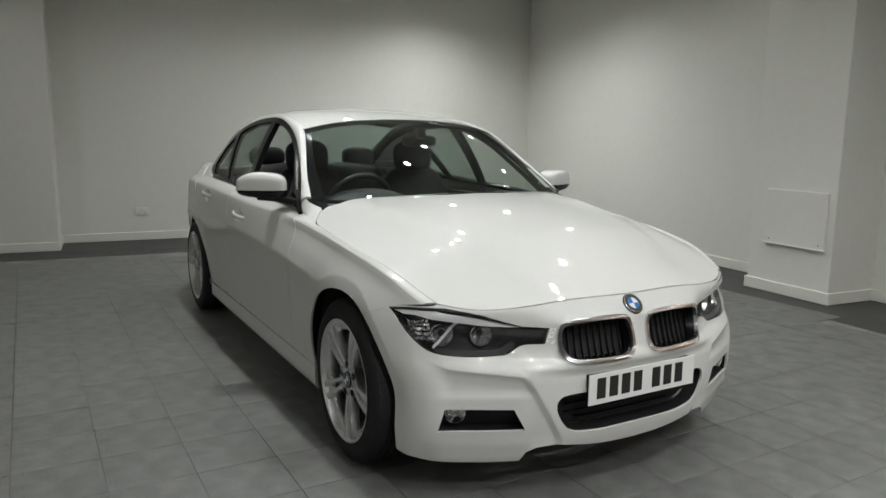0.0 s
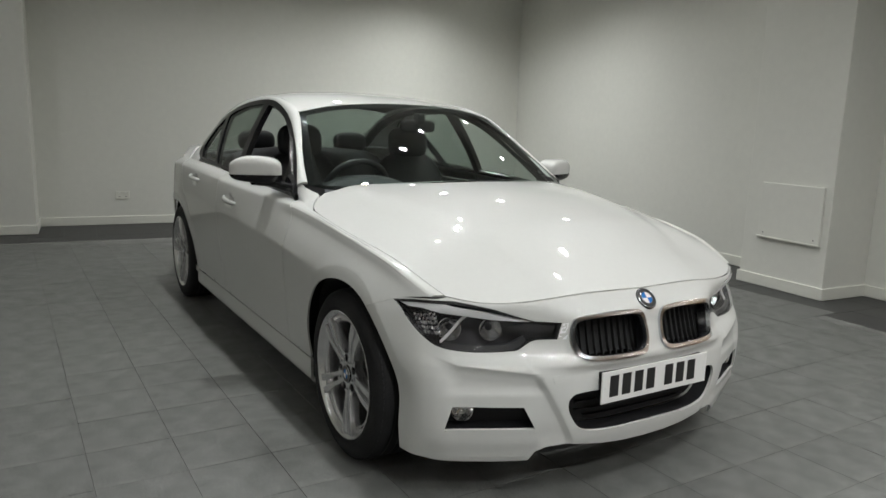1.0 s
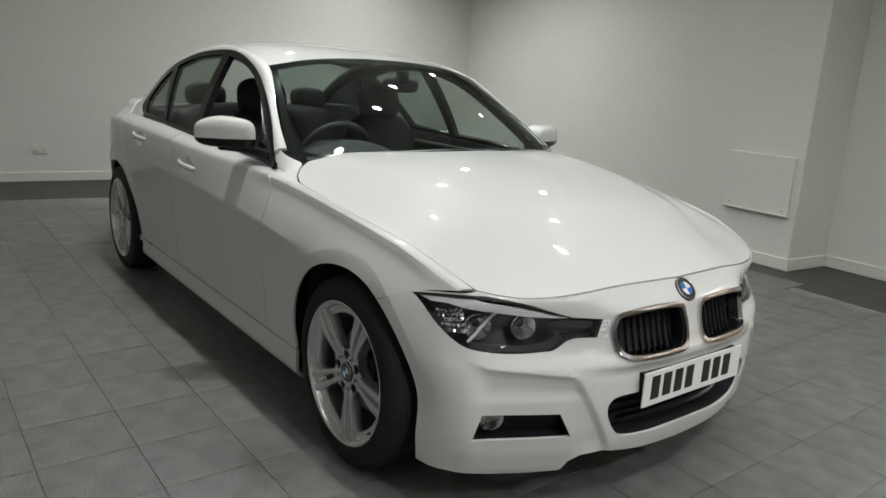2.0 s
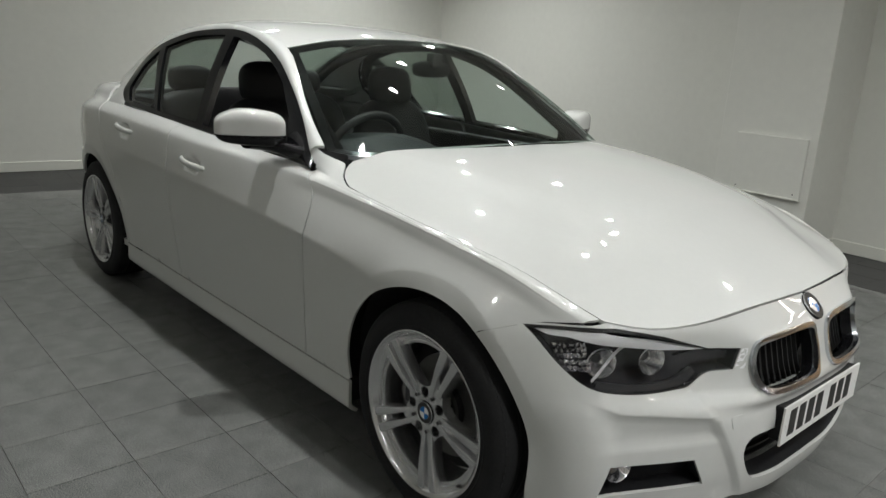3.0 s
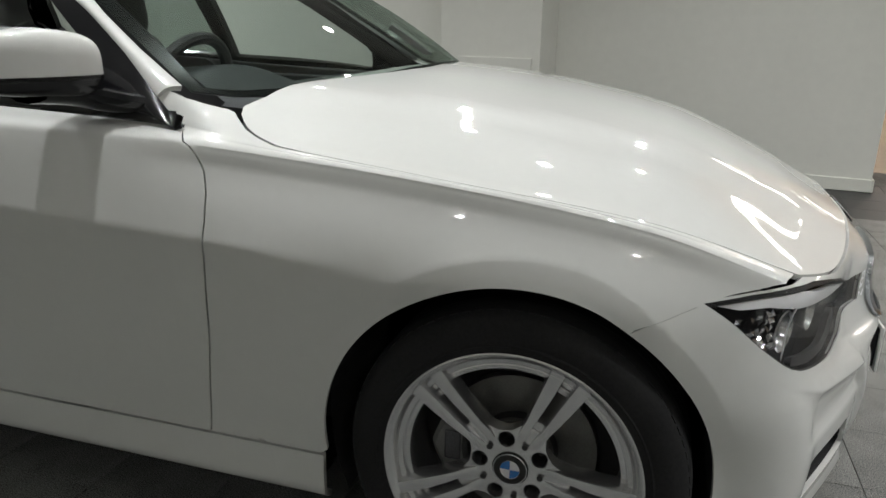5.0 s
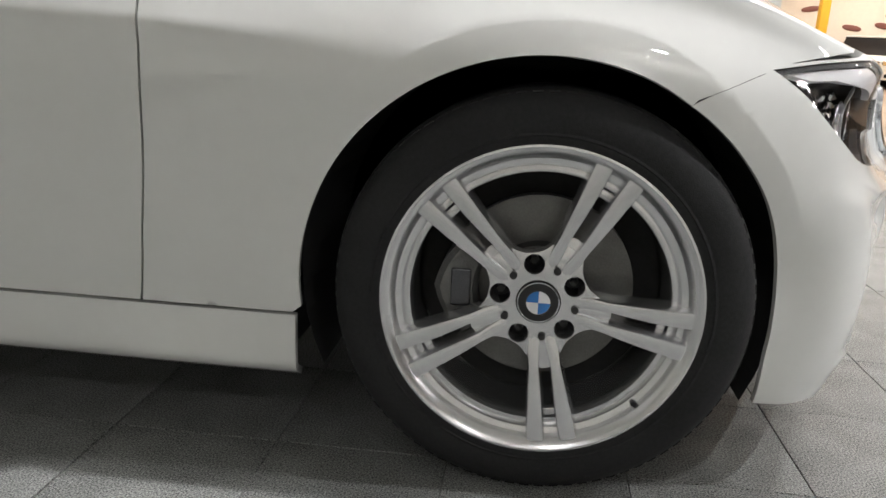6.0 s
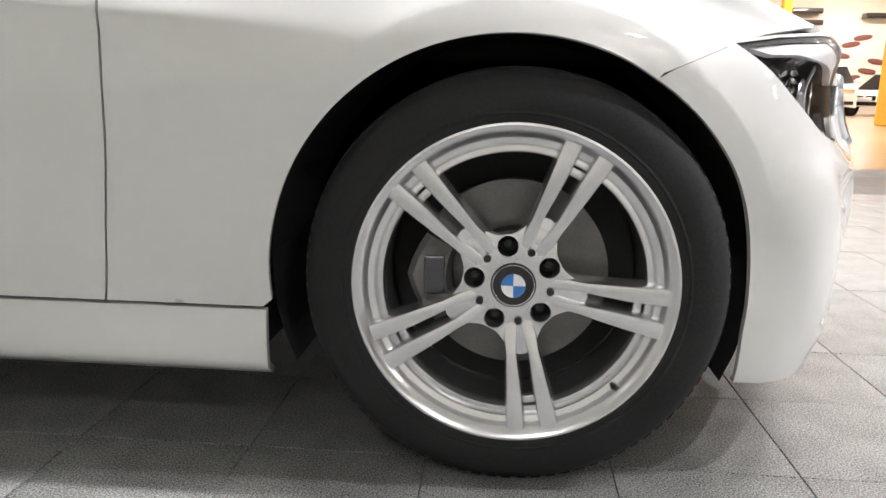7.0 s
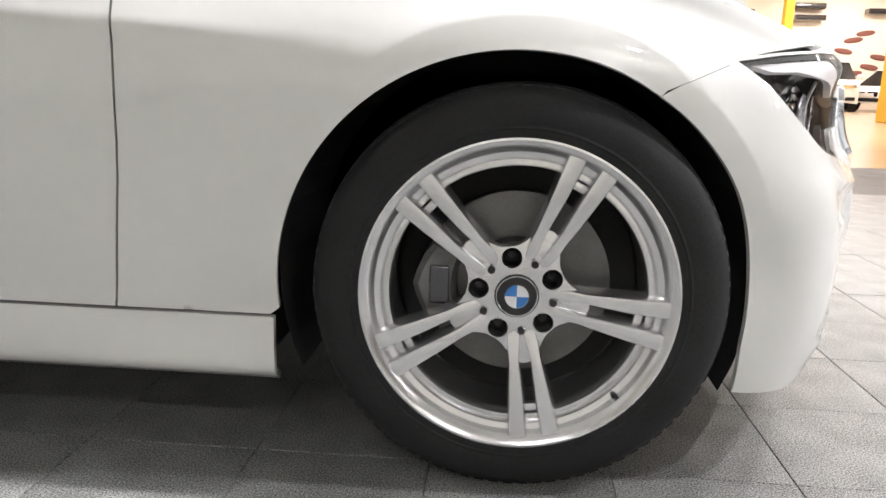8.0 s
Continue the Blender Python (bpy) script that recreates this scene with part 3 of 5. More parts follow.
def brow_at(p):
    """Arc length below a point of the bonnet's edge, and how far the nose must come forward to meet it."""
    lo, hi = 0.0, 1.2
    for _ in range(30):
        mid = (lo + hi) / 2
        lo, hi = (mid, hi) if PLAN_Y(mid) * (1 - NOSE_IN(p.z)) < p.y else (lo, mid)
    return lo, p.x + 0.004 - PLAN_X(lo) - NOSE_X(p.z) - grille_lift(lo, p.z)


BONNET_FOOT = [brow_at(body(x, t / US, 1)) + (body(x, t / US, 1).z,) for x, t in bonnet_line[20::-2]]
BROW = smooth_curve([a for a, _, _ in BONNET_FOOT] + [BONNET_FOOT[-1][0] + 0.10, BONNET_FOOT[-1][0] + 0.22], [d for _, d, _ in BONNET_FOOT] + [0.5 * BONNET_FOOT[-1][1], 0.0])
FLANK_X, FLANK_Z = [0.02 * k for k in range(-3, 32)], [0.10 + 0.01 * k for k in range(68)]


def flank_y(x, z):
    t = rail_at(x, z)
    q = body(x, t, 1)
    return q.y - flare(x, q.z)


FLANK = np.array([[flank_y(x, z) for z in FLANK_Z] for x in FLANK_X])


def wing_side(x, z):
    """Half width of the wings at a place along the car and a height."""
    i = min(max((x - FLANK_X[0]) / 0.02, 0), len(FLANK_X) - 1.001)
    j = min(max((z - FLANK_Z[0]) / 0.01, 0), len(FLANK_Z) - 1.001)
    k, m = int(i), int(j)
    i, j = i - k, j - m
    return float((FLANK[k, m] * (1 - j) + FLANK[k, m + 1] * j) * (1 - i) + (FLANK[k + 1, m] * (1 - j) + FLANK[k + 1, m + 1] * j) * i)


@functools.lru_cache(maxsize=400000)
def nose_at(s, z):
    a = abs(s)
    y = PLAN_Y(a) * (1 - NOSE_IN(z))
    x = PLAN_X(a) + NOSE_X(z) * (1 - ease((a - 0.95) / 0.35))
    x += grille_lift(a, z)           # the grille stands proud
    x += BROW(a) * ease((z - 0.60) / 0.095)              # the brow under the bonnet's edge
    top = 0.500 - 0.12 * max(0.0, 0.70 - y) + 0.42 * max(0.0, y - 0.70)                                  # crease under the headlamp, hollow cheek below it
    cheek = ease((y - 0.345 - (z - 0.27) * 0.55) / 0.030) * ease((0.78 - y) / 0.10)
    x += cheek * 0.006 * (1 - min(1.0, (z - top) / 0.045) if z > top else 1 - ease((top - z) / 0.016))
    x -= cheek * (0.014 * ease((top - z) / 0.06) * ease((z - 0.16) / 0.10) + 0.008 * ease((top - z) / 0.03) * ease((z - 0.390) / 0.03))
    x += 0.008 * ease((0.242 - z) / 0.006) * ease((z - 0.18) / 0.06) * ease((y - 0.40) / 0.05) * ease((0.80 - y) / 0.06)
    x -= 0.015 * ease((z - 0.495) / 0.03) * (1 - ease((z - 0.55) / 0.09)) * ease((y - 0.30) / 0.06) * ease((0.64 - y) / 0.14)   # the lamps lie back above the crease
    w = ease((0.475 - x) / 0.13)
    if w > 0:
        y += w * (wing_side(x, z) + flare(x, z) - y)
    return x, -y if s > 0 else y, z


def nose(s, z):
    return Vector(nose_at(s, z))


def both(poly):
    return [(-s, z) for s, z in poly][::-1]


def s_at(y, z):
    lo, hi = 0.0, RUN[-1]
    for _ in range(30):
        mid = (lo + hi) / 2
        lo, hi = (mid, hi) if abs(nose(mid, z).y) < y else (lo, mid)
    return lo


def s_x(x, z):
    lo, hi = 0.0, RUN[-1] + 0.1
    for _ in range(30):
        mid = (lo + hi) / 2
        lo, hi = (mid, hi) if nose(mid, z).x > x else (lo, mid)
    return lo


# outlines on the nose in (half width, height)
def on_nose(points):
    return [(s_at(y, z), z) for y, z in points]


def rounded(poly, n=4, keep=0.22):
    """The corners of an outline cut round."""
    for _ in range(n):
        poly = [q for a, b in zip(poly, poly[1:] + poly[:1]) for q in ((a[0] + (b[0] - a[0]) * keep, a[1] + (b[1] - a[1]) * keep), (b[0] + (a[0] - b[0]) * keep, b[1] + (a[1] - b[1]) * keep))]
        keep = 0.25
    return poly


def shrunk(poly, f, g=None):
    cx, cy = (sum(p[k] for p in poly) / len(poly) for k in (0, 1))
    return [(cx + (x - cx) * f, cy + (y - cy) * (g or f)) for x, y in poly]


KIDNEY = rounded(on_nose([(0.044, 0.648), (0.10, 0.655), (0.20, 0.656), (0.310, 0.650), (0.338, 0.638), (0.343, 0.585), (0.330, 0.525), (0.305, 0.508), (0.235, 0.503), (0.080, 0.503), (0.045, 0.512), (0.030, 0.545), (0.030, 0.60)]), 2)
LOWER = on_nose([(0.0, 0.402), (0.33, 0.402), (0.362, 0.378), (0.362, 0.340), (0.330, 0.285), (0.295, 0.257), (0.20, 0.247), (0.0, 0.247)])
FOG = on_nose([(0.499, 0.352), (0.715, 0.357), (0.735, 0.273), (0.457, 0.273)])
LAMP_LOW = spline([(y, z, 0) for y, z in ((0.513, 0.5345), (0.59, 0.533), (0.675, 0.536), (0.742, 0.549), (0.778, 0.578), (0.806, 0.624), (0.822, 0.681))], 22)
LAMP_TOP = [(0.822, 0.681), (0.785, 0.692), (0.735, 0.699), (0.695, 0.700), (0.64, 0.690), (0.582, 0.676), (0.515, 0.653), (0.448, 0.632), (0.366, 0.629)]
LAMP = on_nose([(0.366, 0.629), (0.380, 0.572), (0.440, 0.569), (0.462, 0.562), (0.485, 0.547), (0.500, 0.538)] + [(p.x, p.y) for p in LAMP_LOW[:-1]] + LAMP_TOP[:-1])


edge = [(a, z - 0.003) for a, _, z in BONNET_FOOT[1:]][::-1]
low = [(0.0, 0.181)] + on_nose([(0.10, 0.184), (0.205, 0.193), (0.338, 0.210), (0.412, 0.204), (0.447, 0.188), (0.462, 0.152), (0.565, 0.149), (0.665, 0.151), (0.74, 0.155)])
arch_edge = [(s_x(x, z), z) for x, z in [(0.45, 0.161), (0.40, 0.162)] + arch_front(-24, 58.5, 36) + [(0.196 + 0.112 * k / 6, 0.6362 + 0.0465 * k / 6) for k in range(1, 6)]]
lamp_over = [(s_at(y, z + 0.004), z + 0.004) for y, z in LAMP_TOP[:3]]
full = low[1:] + arch_edge + lamp_over + edge
whole = [low[0]] + full + [(0, BONNET_FOOT[0][2] - 0.003)] + [(-s, z) for s, z in full][::-1]
lower_full = [(-s, z) for s, z in LOWER[1:-1]] + [LOWER[-1]] + LOWER[1:-1][::-1] + [LOWER[0]]
lower_full = rounded(lower_full, 2)
NOSE_FOLD = []
for r in (-0.010, -0.003, 0.0, 0.003, 0.007, 0.010, 0.016):
    ring = []
    for k in range(60):
        a = radians(2 + 66 * k / 59)
        q = (0.415 - 0.016 * ease((0.4 * math.cos(a) - 0.10) / 0.20) - r)
        ring.append((q * math.cos(a), AXLE_Z + q * math.sin(a)))
    ring = [(s_x(x, z), z) for x, z in ring if z < 0.62]
    NOSE_FOLD += [ring, both(ring)]
for dz in (-0.030, -0.016, -0.008, 0.0, 0.020, 0.045):     # the crease under the headlamps and the edge of the hollow cheeks
    line = [(y, 0.500 - 0.12 * max(0.0, 0.70 - y) + 0.42 * max(0.0, y - 0.70) + dz) for y in (0.46 + 0.0065 * k for k in range(52))]
    line = [(s_at(y, z), z) for y, z in line]
    NOSE_FOLD += [line, both(line)]
for dy in (0.0, 0.010, 0.020, 0.030):
    line = [(s_at(0.345 + (z - 0.27) * 0.55 + dy, z), z) for z in (0.235 + 0.007 * k for k in range(31))]
    NOSE_FOLD += [line, both(line)]
bumper = panel("front_bumper", nose, whole, [KIDNEY, both(KIDNEY), lower_full, FOG, both(FOG), LAMP, both(LAMP)], 0.014, PAINT, car, lip=0.010, core=(-2.8, -0.2, 0.45), ridges=NOSE_FOLD)


def nose_in(depth):
    """The nose's surface set back along its normal."""
    def f(s, z):
        e = 0.004
        n = (nose(s + e, z) - nose(s - e, z)).cross(nose(s, z + e) - nose(s, z - e)).normalized()
        p = nose(s, z)
        if n.dot(Vector((p.x + 0.2, p.y, 0))) < 0:
            n = -n
        return p - n * depth
    return f


# cabin
BELT = lambda x: body(x, T_BELT, 1)


def ruled(a, b, n, bulge, side=1):
    """A sheet between two curves, swelling outwards by bulge; u along, v across (both 0 to 1)."""
    pa, pb = spline(a, n), spline(b, n)

    def f(u, v):
        k = min(max(u, 0), 1) * (n - 1)
        i = min(int(k), n - 2)
        p, q = pa[i].lerp(pa[i + 1], k - i), pb[i].lerp(pb[i + 1], k - i)
        m = p.lerp(q, v) + bulge * 4 * v * (1 - v)
        return Vector((m.x, m.y * side, m.z))
    return f


UNIT = [(0, 0), (1, 0), (1, 1), (0, 1)]
SCREEN_BASE = [(-0.715, -0.737, 0.972), (-0.60, -0.645, 0.960), (-0.47, -0.42, 0.975), (-0.40, -0.18, 0.992), (-0.395, 0, 0.994), (-0.40, 0.18, 0.992), (-0.47, 0.42, 0.975), (-0.60, 0.645, 0.960), (-0.715, 0.737, 0.972)]
SCREEN_TOP = [(-1.235, -0.588, 1.302), (-1.205, -0.42, 1.338), (-1.175, -0.2, 1.358), (-1.17, 0, 1.362), (-1.175, 0.2, 1.358), (-1.205, 0.42, 1.338), (-1.235, 0.588, 1.302)]
SCREEN_FLAT = ruled(SCREEN_BASE, SCREEN_TOP, 60, Vector((0, 0, 0)))


def SCREEN(u, v):
    """The windscreen, bowed in the middle and straight along the pillars."""
    return SCREEN_FLAT(u, v) + Vector((0.03, 0, 0.03)) * (4 * v * (1 - v) * (1 - abs(2 * min(max(u, 0), 1) - 1) ** 5))


screen = panel("windscreen", SCREEN, UNIT, [], 0.06, GLASS, car, "clear curved windscreen", lip=0.004)
screen.visible_shadow = False
frit = [(0.02, 0.035), (0.98, 0.035), (0.975, 0.93), (0.025, 0.93)]
panel("windscreen_border", lambda u, v: SCREEN(u, v) - Vector((-0.004, 0, 0.004)), UNIT, [frit], 0.05, BLACK_GLOSS, car, "black ceramic band of the windscreen", thick=False)

W_TOP = [(-0.702, 0.788, 0.904), (-0.795, 0.763, 0.985), (-0.875, 0.732, 1.050), (-1.03, 0.686, 1.155), (-1.27, 0.632, 1.280), (-1.60, 0.603, 1.362), (-2.00, 0.603, 1.358), (-2.27, 0.620, 1.321), (-2.46, 0.652, 1.262), (-2.555, 0.700, 1.175), (-2.585, 0.752, 1.085)]
GUTTER = [(-0.766, 0.731, 0.996), (-0.86, 0.705, 1.058), (-0.97, 0.672, 1.13), (-1.235, 0.592, 1.306), (-1.65, 0.565, 1.385), (-2.05, 0.56, 1.385), (-2.45, 0.56, 1.338), (-2.85, 0.588, 1.200), (-3.20, 0.605, 1.010)]
W_LOW = [(-0.715, 0.787, 0.908)] + [tuple(BELT(x) + Vector((0, -0.003, 0.004))) for x in (-1.1, -1.5, -1.9, -2.3)] + [(-2.485, 0.806, 0.988)]
for side in (-1, 1):
    panel("roof_side_rail", ruled([(-0.770, 0.771, 0.962)] + W_TOP[1:] + [(-2.66, 0.770, 1.045), (-2.85, 0.755, 1.005), (-3.10, 0.69, 0.995)], [(-0.735, 0.733, 0.981)] + GUTTER[1:], 80, Vector((0, 0.007, 0.007)), side), UNIT, [], 0.05, PAINT, car)
    glassy = ruled(W_LOW, W_TOP, 80, Vector((0, 0.018, 0)), side)
    foot = ruled([(-2.455, 0.822, 0.970), (-2.60, 0.826, 0.973), (-2.90, 0.815, 0.970)], [(-2.487, 0.806, 0.990), (-2.588, 0.753, 1.085), (-2.80, 0.745, 1.03)], 20, Vector((0, 0.004, 0)), side)
    panel("pillar_foot", foot, UNIT, [], 0.08, PAINT, car)
    # trim frame with three openings: front window (lowered), rear window, quarter light
    front_open = [(0.128, 0.09), (0.480, 0.045), (0.500, 0.93), (0.35, 0.93), (0.233, 0.90), (0.154, 0.76), (0.128, 0.5)]
    rear_open = [(0.515, 0.04), (0.748, 0.04), (0.822, 0.90), (0.70, 0.935), (0.540, 0.935)]
    quarter_open = [(0.770, 0.06), (0.955, 0.10), (0.955, 0.45), (0.905, 0.76), (0.848, 0.88)]
    panel("window_trim", glassy, UNIT, [front_open, rear_open, quarter_open], 0.035, BLACK_GLOSS, car, "black window frame trim", lip=0.03)
    for nm, op in (("rear_door_window", rear_open), ("quarter_window", quarter_open)):
        g = panel(nm, lambda u, v: glassy(u, v) - Vector((0, side * 0.008, 0)), op, [], 0.05, DARK_GLASS, car, thick=False)
        g.visible_shadow = False
ROOF_F = SCREEN_TOP
ROOF_B = [(-2.47, -0.552, 1.327), (-2.56, -0.40, 1.352), (-2.60, -0.2, 1.362), (-2.61, 0, 1.365), (-2.60, 0.2, 1.362), (-2.56, 0.40, 1.352), (-2.47, 0.552, 1.327)]


def roof(u, v):
    return ruled(ROOF_F, ROOF_B, 60, Vector((0, 0, 0.072)))(u, v)


panel("roof", roof, UNIT, [], 0.05, PAINT, car)
BOOT_F = [(-3.18, -0.595, 1.004), (-3.22, -0.3, 1.022), (-3.23, 0, 1.026), (-3.22, 0.3, 1.022), (-3.18, 0.595, 1.004)]
BOOT_B = [(-3.74, -0.52, 0.955), (-3.81, -0.3, 0.982), (-3.83, 0, 0.988), (-3.81, 0.3, 0.982), (-3.74, 0.52, 0.955)]
panel("rear_window", ruled(ROOF_B, BOOT_F, 40, Vector((-0.002, 0, 0.002))), UNIT, [], 0.08, DARK_GLASS, car, lip=0.004).visible_shadow = False
panel("boot_lid", ruled(BOOT_F, BOOT_B, 40, Vector((0, 0, 0.01))), UNIT, [], 0.08, PAINT, car)
BACK_LOW = [(-3.70, -0.66, 0.25), (-3.80, -0.35, 0.24), (-3.83, 0, 0.24), (-3.80, 0.35, 0.24), (-3.70, 0.66, 0.25)]
panel("rear_bumper", ruled(BOOT_B, BACK_LOW, 40, Vector((-0.03, 0, 0))), UNIT, [], 0.08, PAINT, car)


def lathe(profile, n=64, close=False):
    """A bmesh turned round the y axis from (y, radius) pairs."""
    bm = bmesh.new()
    rows = [[bm.verts.new((r * math.cos(a), y, r * math.sin(a))) for y, r in profile] for a in (k * math.tau / n for k in range(n))]
    m = len(profile)
    for a, b in zip(rows, rows[1:] + rows[:1]):
        for i in range(m if close else m - 1):
            j = (i + 1) % m
            bm.faces.new((a[i], a[j], b[j], b[i]))
    return bm


def disc(bm, y, r, n=48, a0=0.0, a1=math.tau, r0=0.0, at=(0, 0)):
    """A flat disc, ring or sector, facing along y."""
    k = max(2, round(n * (a1 - a0) / math.tau))
    ring = lambda q: [bm.verts.new((at[0] + q * math.cos(a0 + (a1 - a0) * i / k), y, at[1] + q * math.sin(a0 + (a1 - a0) * i / k))) for i in range(k + 1)]
    o = ring(r)
    if r0:
        i_ = ring(r0)
        for a, b, c, d in zip(o, o[1:], i_[1:], i_):
            bm.faces.new((a, b, c, d))
    else:
        c = bm.verts.new((at[0], y, at[1]))
        for a, b in zip(o, o[1:]):
            bm.faces.new((a, b, c))
    return bm


# ---- wheels: built facing -y, hub at the origin ----
def spoke(bm, ang, sgn):
    """One arm of a forked spoke, lofted from hub to rim."""
    rs = [0.046, 0.062, 0.082, 0.105, 0.135, 0.17, 0.20, 0.2305]
    off = smooth_curve([0.046, 0.08, 0.12, 0.18, 0.2265], [0.0092, 0.0150, 0.0182, 0.0222, 0.0262])
    wid = smooth_curve([0.046, 0.075, 0.105, 0.15, 0.2265], [0.0080, 0.0105, 0.0085, 0.0120, 0.0150])
    face = smooth_curve([0.046, 0.08, 0.12, 0.17, 0.2265], [-0.086, -0.092, -0.099, -0.104, -0.105])
    rings = []
    for r in rs:
        o, w, f = sgn * off(r), wid(r), face(r)
        sec = [(-w * 1.15, f + 0.040), (-w, f + 0.006), (-w * 0.82, f + 0.0012), (0, f), (w * 0.82, f + 0.0012), (w, f + 0.006), (w * 1.15, f + 0.040)]
        ca, sa = math.cos(ang), math.sin(ang)
        rings.append([bm.verts.new((r * ca - (o + q) * sa, y, r * sa + (o + q) * ca)) for q, y in sec])
    for a, b in zip(rings, rings[1:]):
        for i in range(7):
            j = (i + 1) % 7
            bm.faces.new((a[i], a[j], b[j], b[i]))
    bm.faces.new(rings[-1])


def roundel(parent, y, r, ring_mat=INK):
    """Round badge: chrome edge, dark ring, blue and white quarters, a plain shape."""
    part("badge_edge", lathe([(y + 0.004, r), (y - 0.001, r), (y - 0.002, r * 0.96), (y - 0.001, r * 0.93)], 40), CHROME, parent, smooth=True)
    part("badge_ring", disc(bmesh.new(), y - 0.0012, r * 0.94, 40), ring_mat, parent)
    part("badge_rim", lathe([(y - 0.0012, r * 0.60), (y - 0.0024, r * 0.58), (y - 0.0012, r * 0.55)], 36), CHROME, parent, smooth=True)
    for k in range(4):
        part("badge_quarter", disc(bmesh.new(), y - 0.0018, r * 0.56, 40, k * math.pi / 2, (k + 1) * math.pi / 2), BADGE_BLUE if k % 2 else BADGE_WHITE, parent, "blue quarter" if k % 2 else "white quarter")


def wheel_parts(parent):
    """Tyre, forked-spoke alloy rim, centre cap and brake of one wheel."""
    rr = 0.3235
    tyre = [(-0.100, 0.232), (-0.108, 0.238), (-0.112, 0.262), (-0.1105, 0.285), (-0.105, 0.303), (-0.094, 0.3165), (-0.082, 0.3215), (-0.060, rr), (0.060, rr), (0.082, 0.3215), (0.105, 0.303), (0.112, 0.265), (0.100, 0.232)]
    t = part("tyre", lathe(tyre, 96), RUBBER, parent, "black low-profile rubber tyre", True)
    part("sidewall_ring", lathe([(-0.1118, 0.2555), (-0.1132, 0.2575), (-0.1128, 0.2595), (-0.1124, 0.261)], 72), RUBBER, t, smooth=True)
    bm = bmesh.new()
    for k in range(84):        # shoulder blocks of the tread
        a = k * math.tau / 84
        m = Matrix.Rotation(-a, 4, "Y")
        box(bm, (0.3150, -0.0935, -0.0075), (0.3185, -0.0835, 0.0075), m)
    part("tread_shoulder", bm, RUBBER, t)["kind"] = "stuff"
    bm = bmesh.new()
    for gy in (-0.045, -0.012, 0.022, 0.05):
        ring = lathe([(gy - 0.004, rr + 0.0006), (gy + 0.004, rr + 0.0006)], 72)
        me = bpy.data.meshes.new("groove")
        ring.to_mesh(me)
        ring.free()
        bm.from_mesh(me)
        bpy.data.meshes.remove(me)
    part("tread_groove", bm, SEAL, t)
    rim_profile = [(-0.099, 0.2285), (-0.105, 0.234), (-0.1085, 0.2440), (-0.1120, 0.2440), (-0.1128, 0.2405), (-0.1085, 0.2325), (-0.098, 0.2265), (-0.092, 0.2225), (-0.089, 0.2135), (-0.0815, 0.2105), (-0.0825, 0.2075), (-0.0820, 0.2010), (-0.075, 0.1990), (-0.050, 0.1995), (0.02, 0.200), (0.09, 0.218), (0.10, 0.232)]
    rim = part("rim", lathe(rim_profile, 96), ALLOY, parent, "silver alloy rim with five forked spokes", True)
    for k in range(5):
        bm = bmesh.new()
        for sgn in (-1, 1):
            spoke(bm, radians(-8.5 + 72 * k), sgn)
        # bridge that closes the fork near the hub
        a = radians(-8.5 + 72 * k)
        m = Matrix.Rotation(-a, 4, "Y")
        box(bm, (0.04, -0.087, -0.012), (0.098, -0.05, 0.012), m, 0.002)
        box(bm, (0.184, -0.080, -0.016), (0.197, -0.060, 0.016), m, 0.002)
        part("spoke", bm, ALLOY, rim, smooth=True)
    star = []
    for k in range(80):
        a = k * math.tau / 80
        r = 0.078 + 0.036 * ((1 + math.cos(5 * (a - radians(-8.5)))) / 2) ** 1.6
        star.append((r * math.cos(a), r * math.sin(a)))
    bolts = [(0.060 * math.cos(radians(27.5 + 72 * k)), 0.060 * math.sin(radians(27.5 + 72 * k))) for k in range(5)]
    holes = [[(bx + 0.0160 * math.cos(q * math.tau / 16), bz + 0.0160 * math.sin(q * math.tau / 16)) for q in range(16)] for bx, bz in bolts]
    hub = panel("hub", lambda u, v: Vector((u, -0.0885 + 0.35 * max(0.0, math.hypot(u, v) - 0.045) ** 1.5, v)), star, holes, 0.009, ALLOY, rim, lip=0.035, core=(0, 0, 0))
    for bx, bz in bolts:
        bm = lathe([(-0.062, 0.0001), (-0.064, 0.0065), (-0.058, 0.0075), (-0.04, 0.0075)], 6)
        b = part("wheel_bolt", bm, DARK_METAL, parent)
        b.location = (bx, 0, bz)
        cup = part("bolt_well", lathe([(-0.088, 0.0162), (-0.050, 0.0150), (-0.047, 0.0001)], 20), BLACK_PLASTIC, parent, smooth=True)
        cup.location = (bx, 0, bz)
    cap = part("centre_cap", lathe([(-0.086, 0.0345), (-0.0905, 0.0345), (-0.092, 0.033), (-0.092, 0.0001)], 40), BLACK_GLOSS, parent, "blue and white centre cap", True)
    roundel(cap, -0.0925, 0.0325)
    for k in range(5):
        a = radians(-8.5 + 72 * k)
        part("spoke_pin", disc(bmesh.new(), -0.0925, 0.0058, 14, at=(0.057 * math.cos(a), 0.057 * math.sin(a))), INK, rim)
    valve = part("valve", lathe([(-0.112, 0.0001), (-0.112, 0.004), (-0.085, 0.0045)], 10), BLACK_PLASTIC, parent, smooth=True)
    valve.location = (0.219 * math.cos(radians(-44)), 0.012, 0.219 * math.sin(radians(-44)))
    disc_b = part("brake_disc", lathe([(-0.040, 0.0001), (-0.040, 0.072), (-0.010, 0.076), (-0.010, 0.152), (0.012, 0.152), (0.012, 0.07)], 72), DISC, parent, "worn iron brake disc", True)
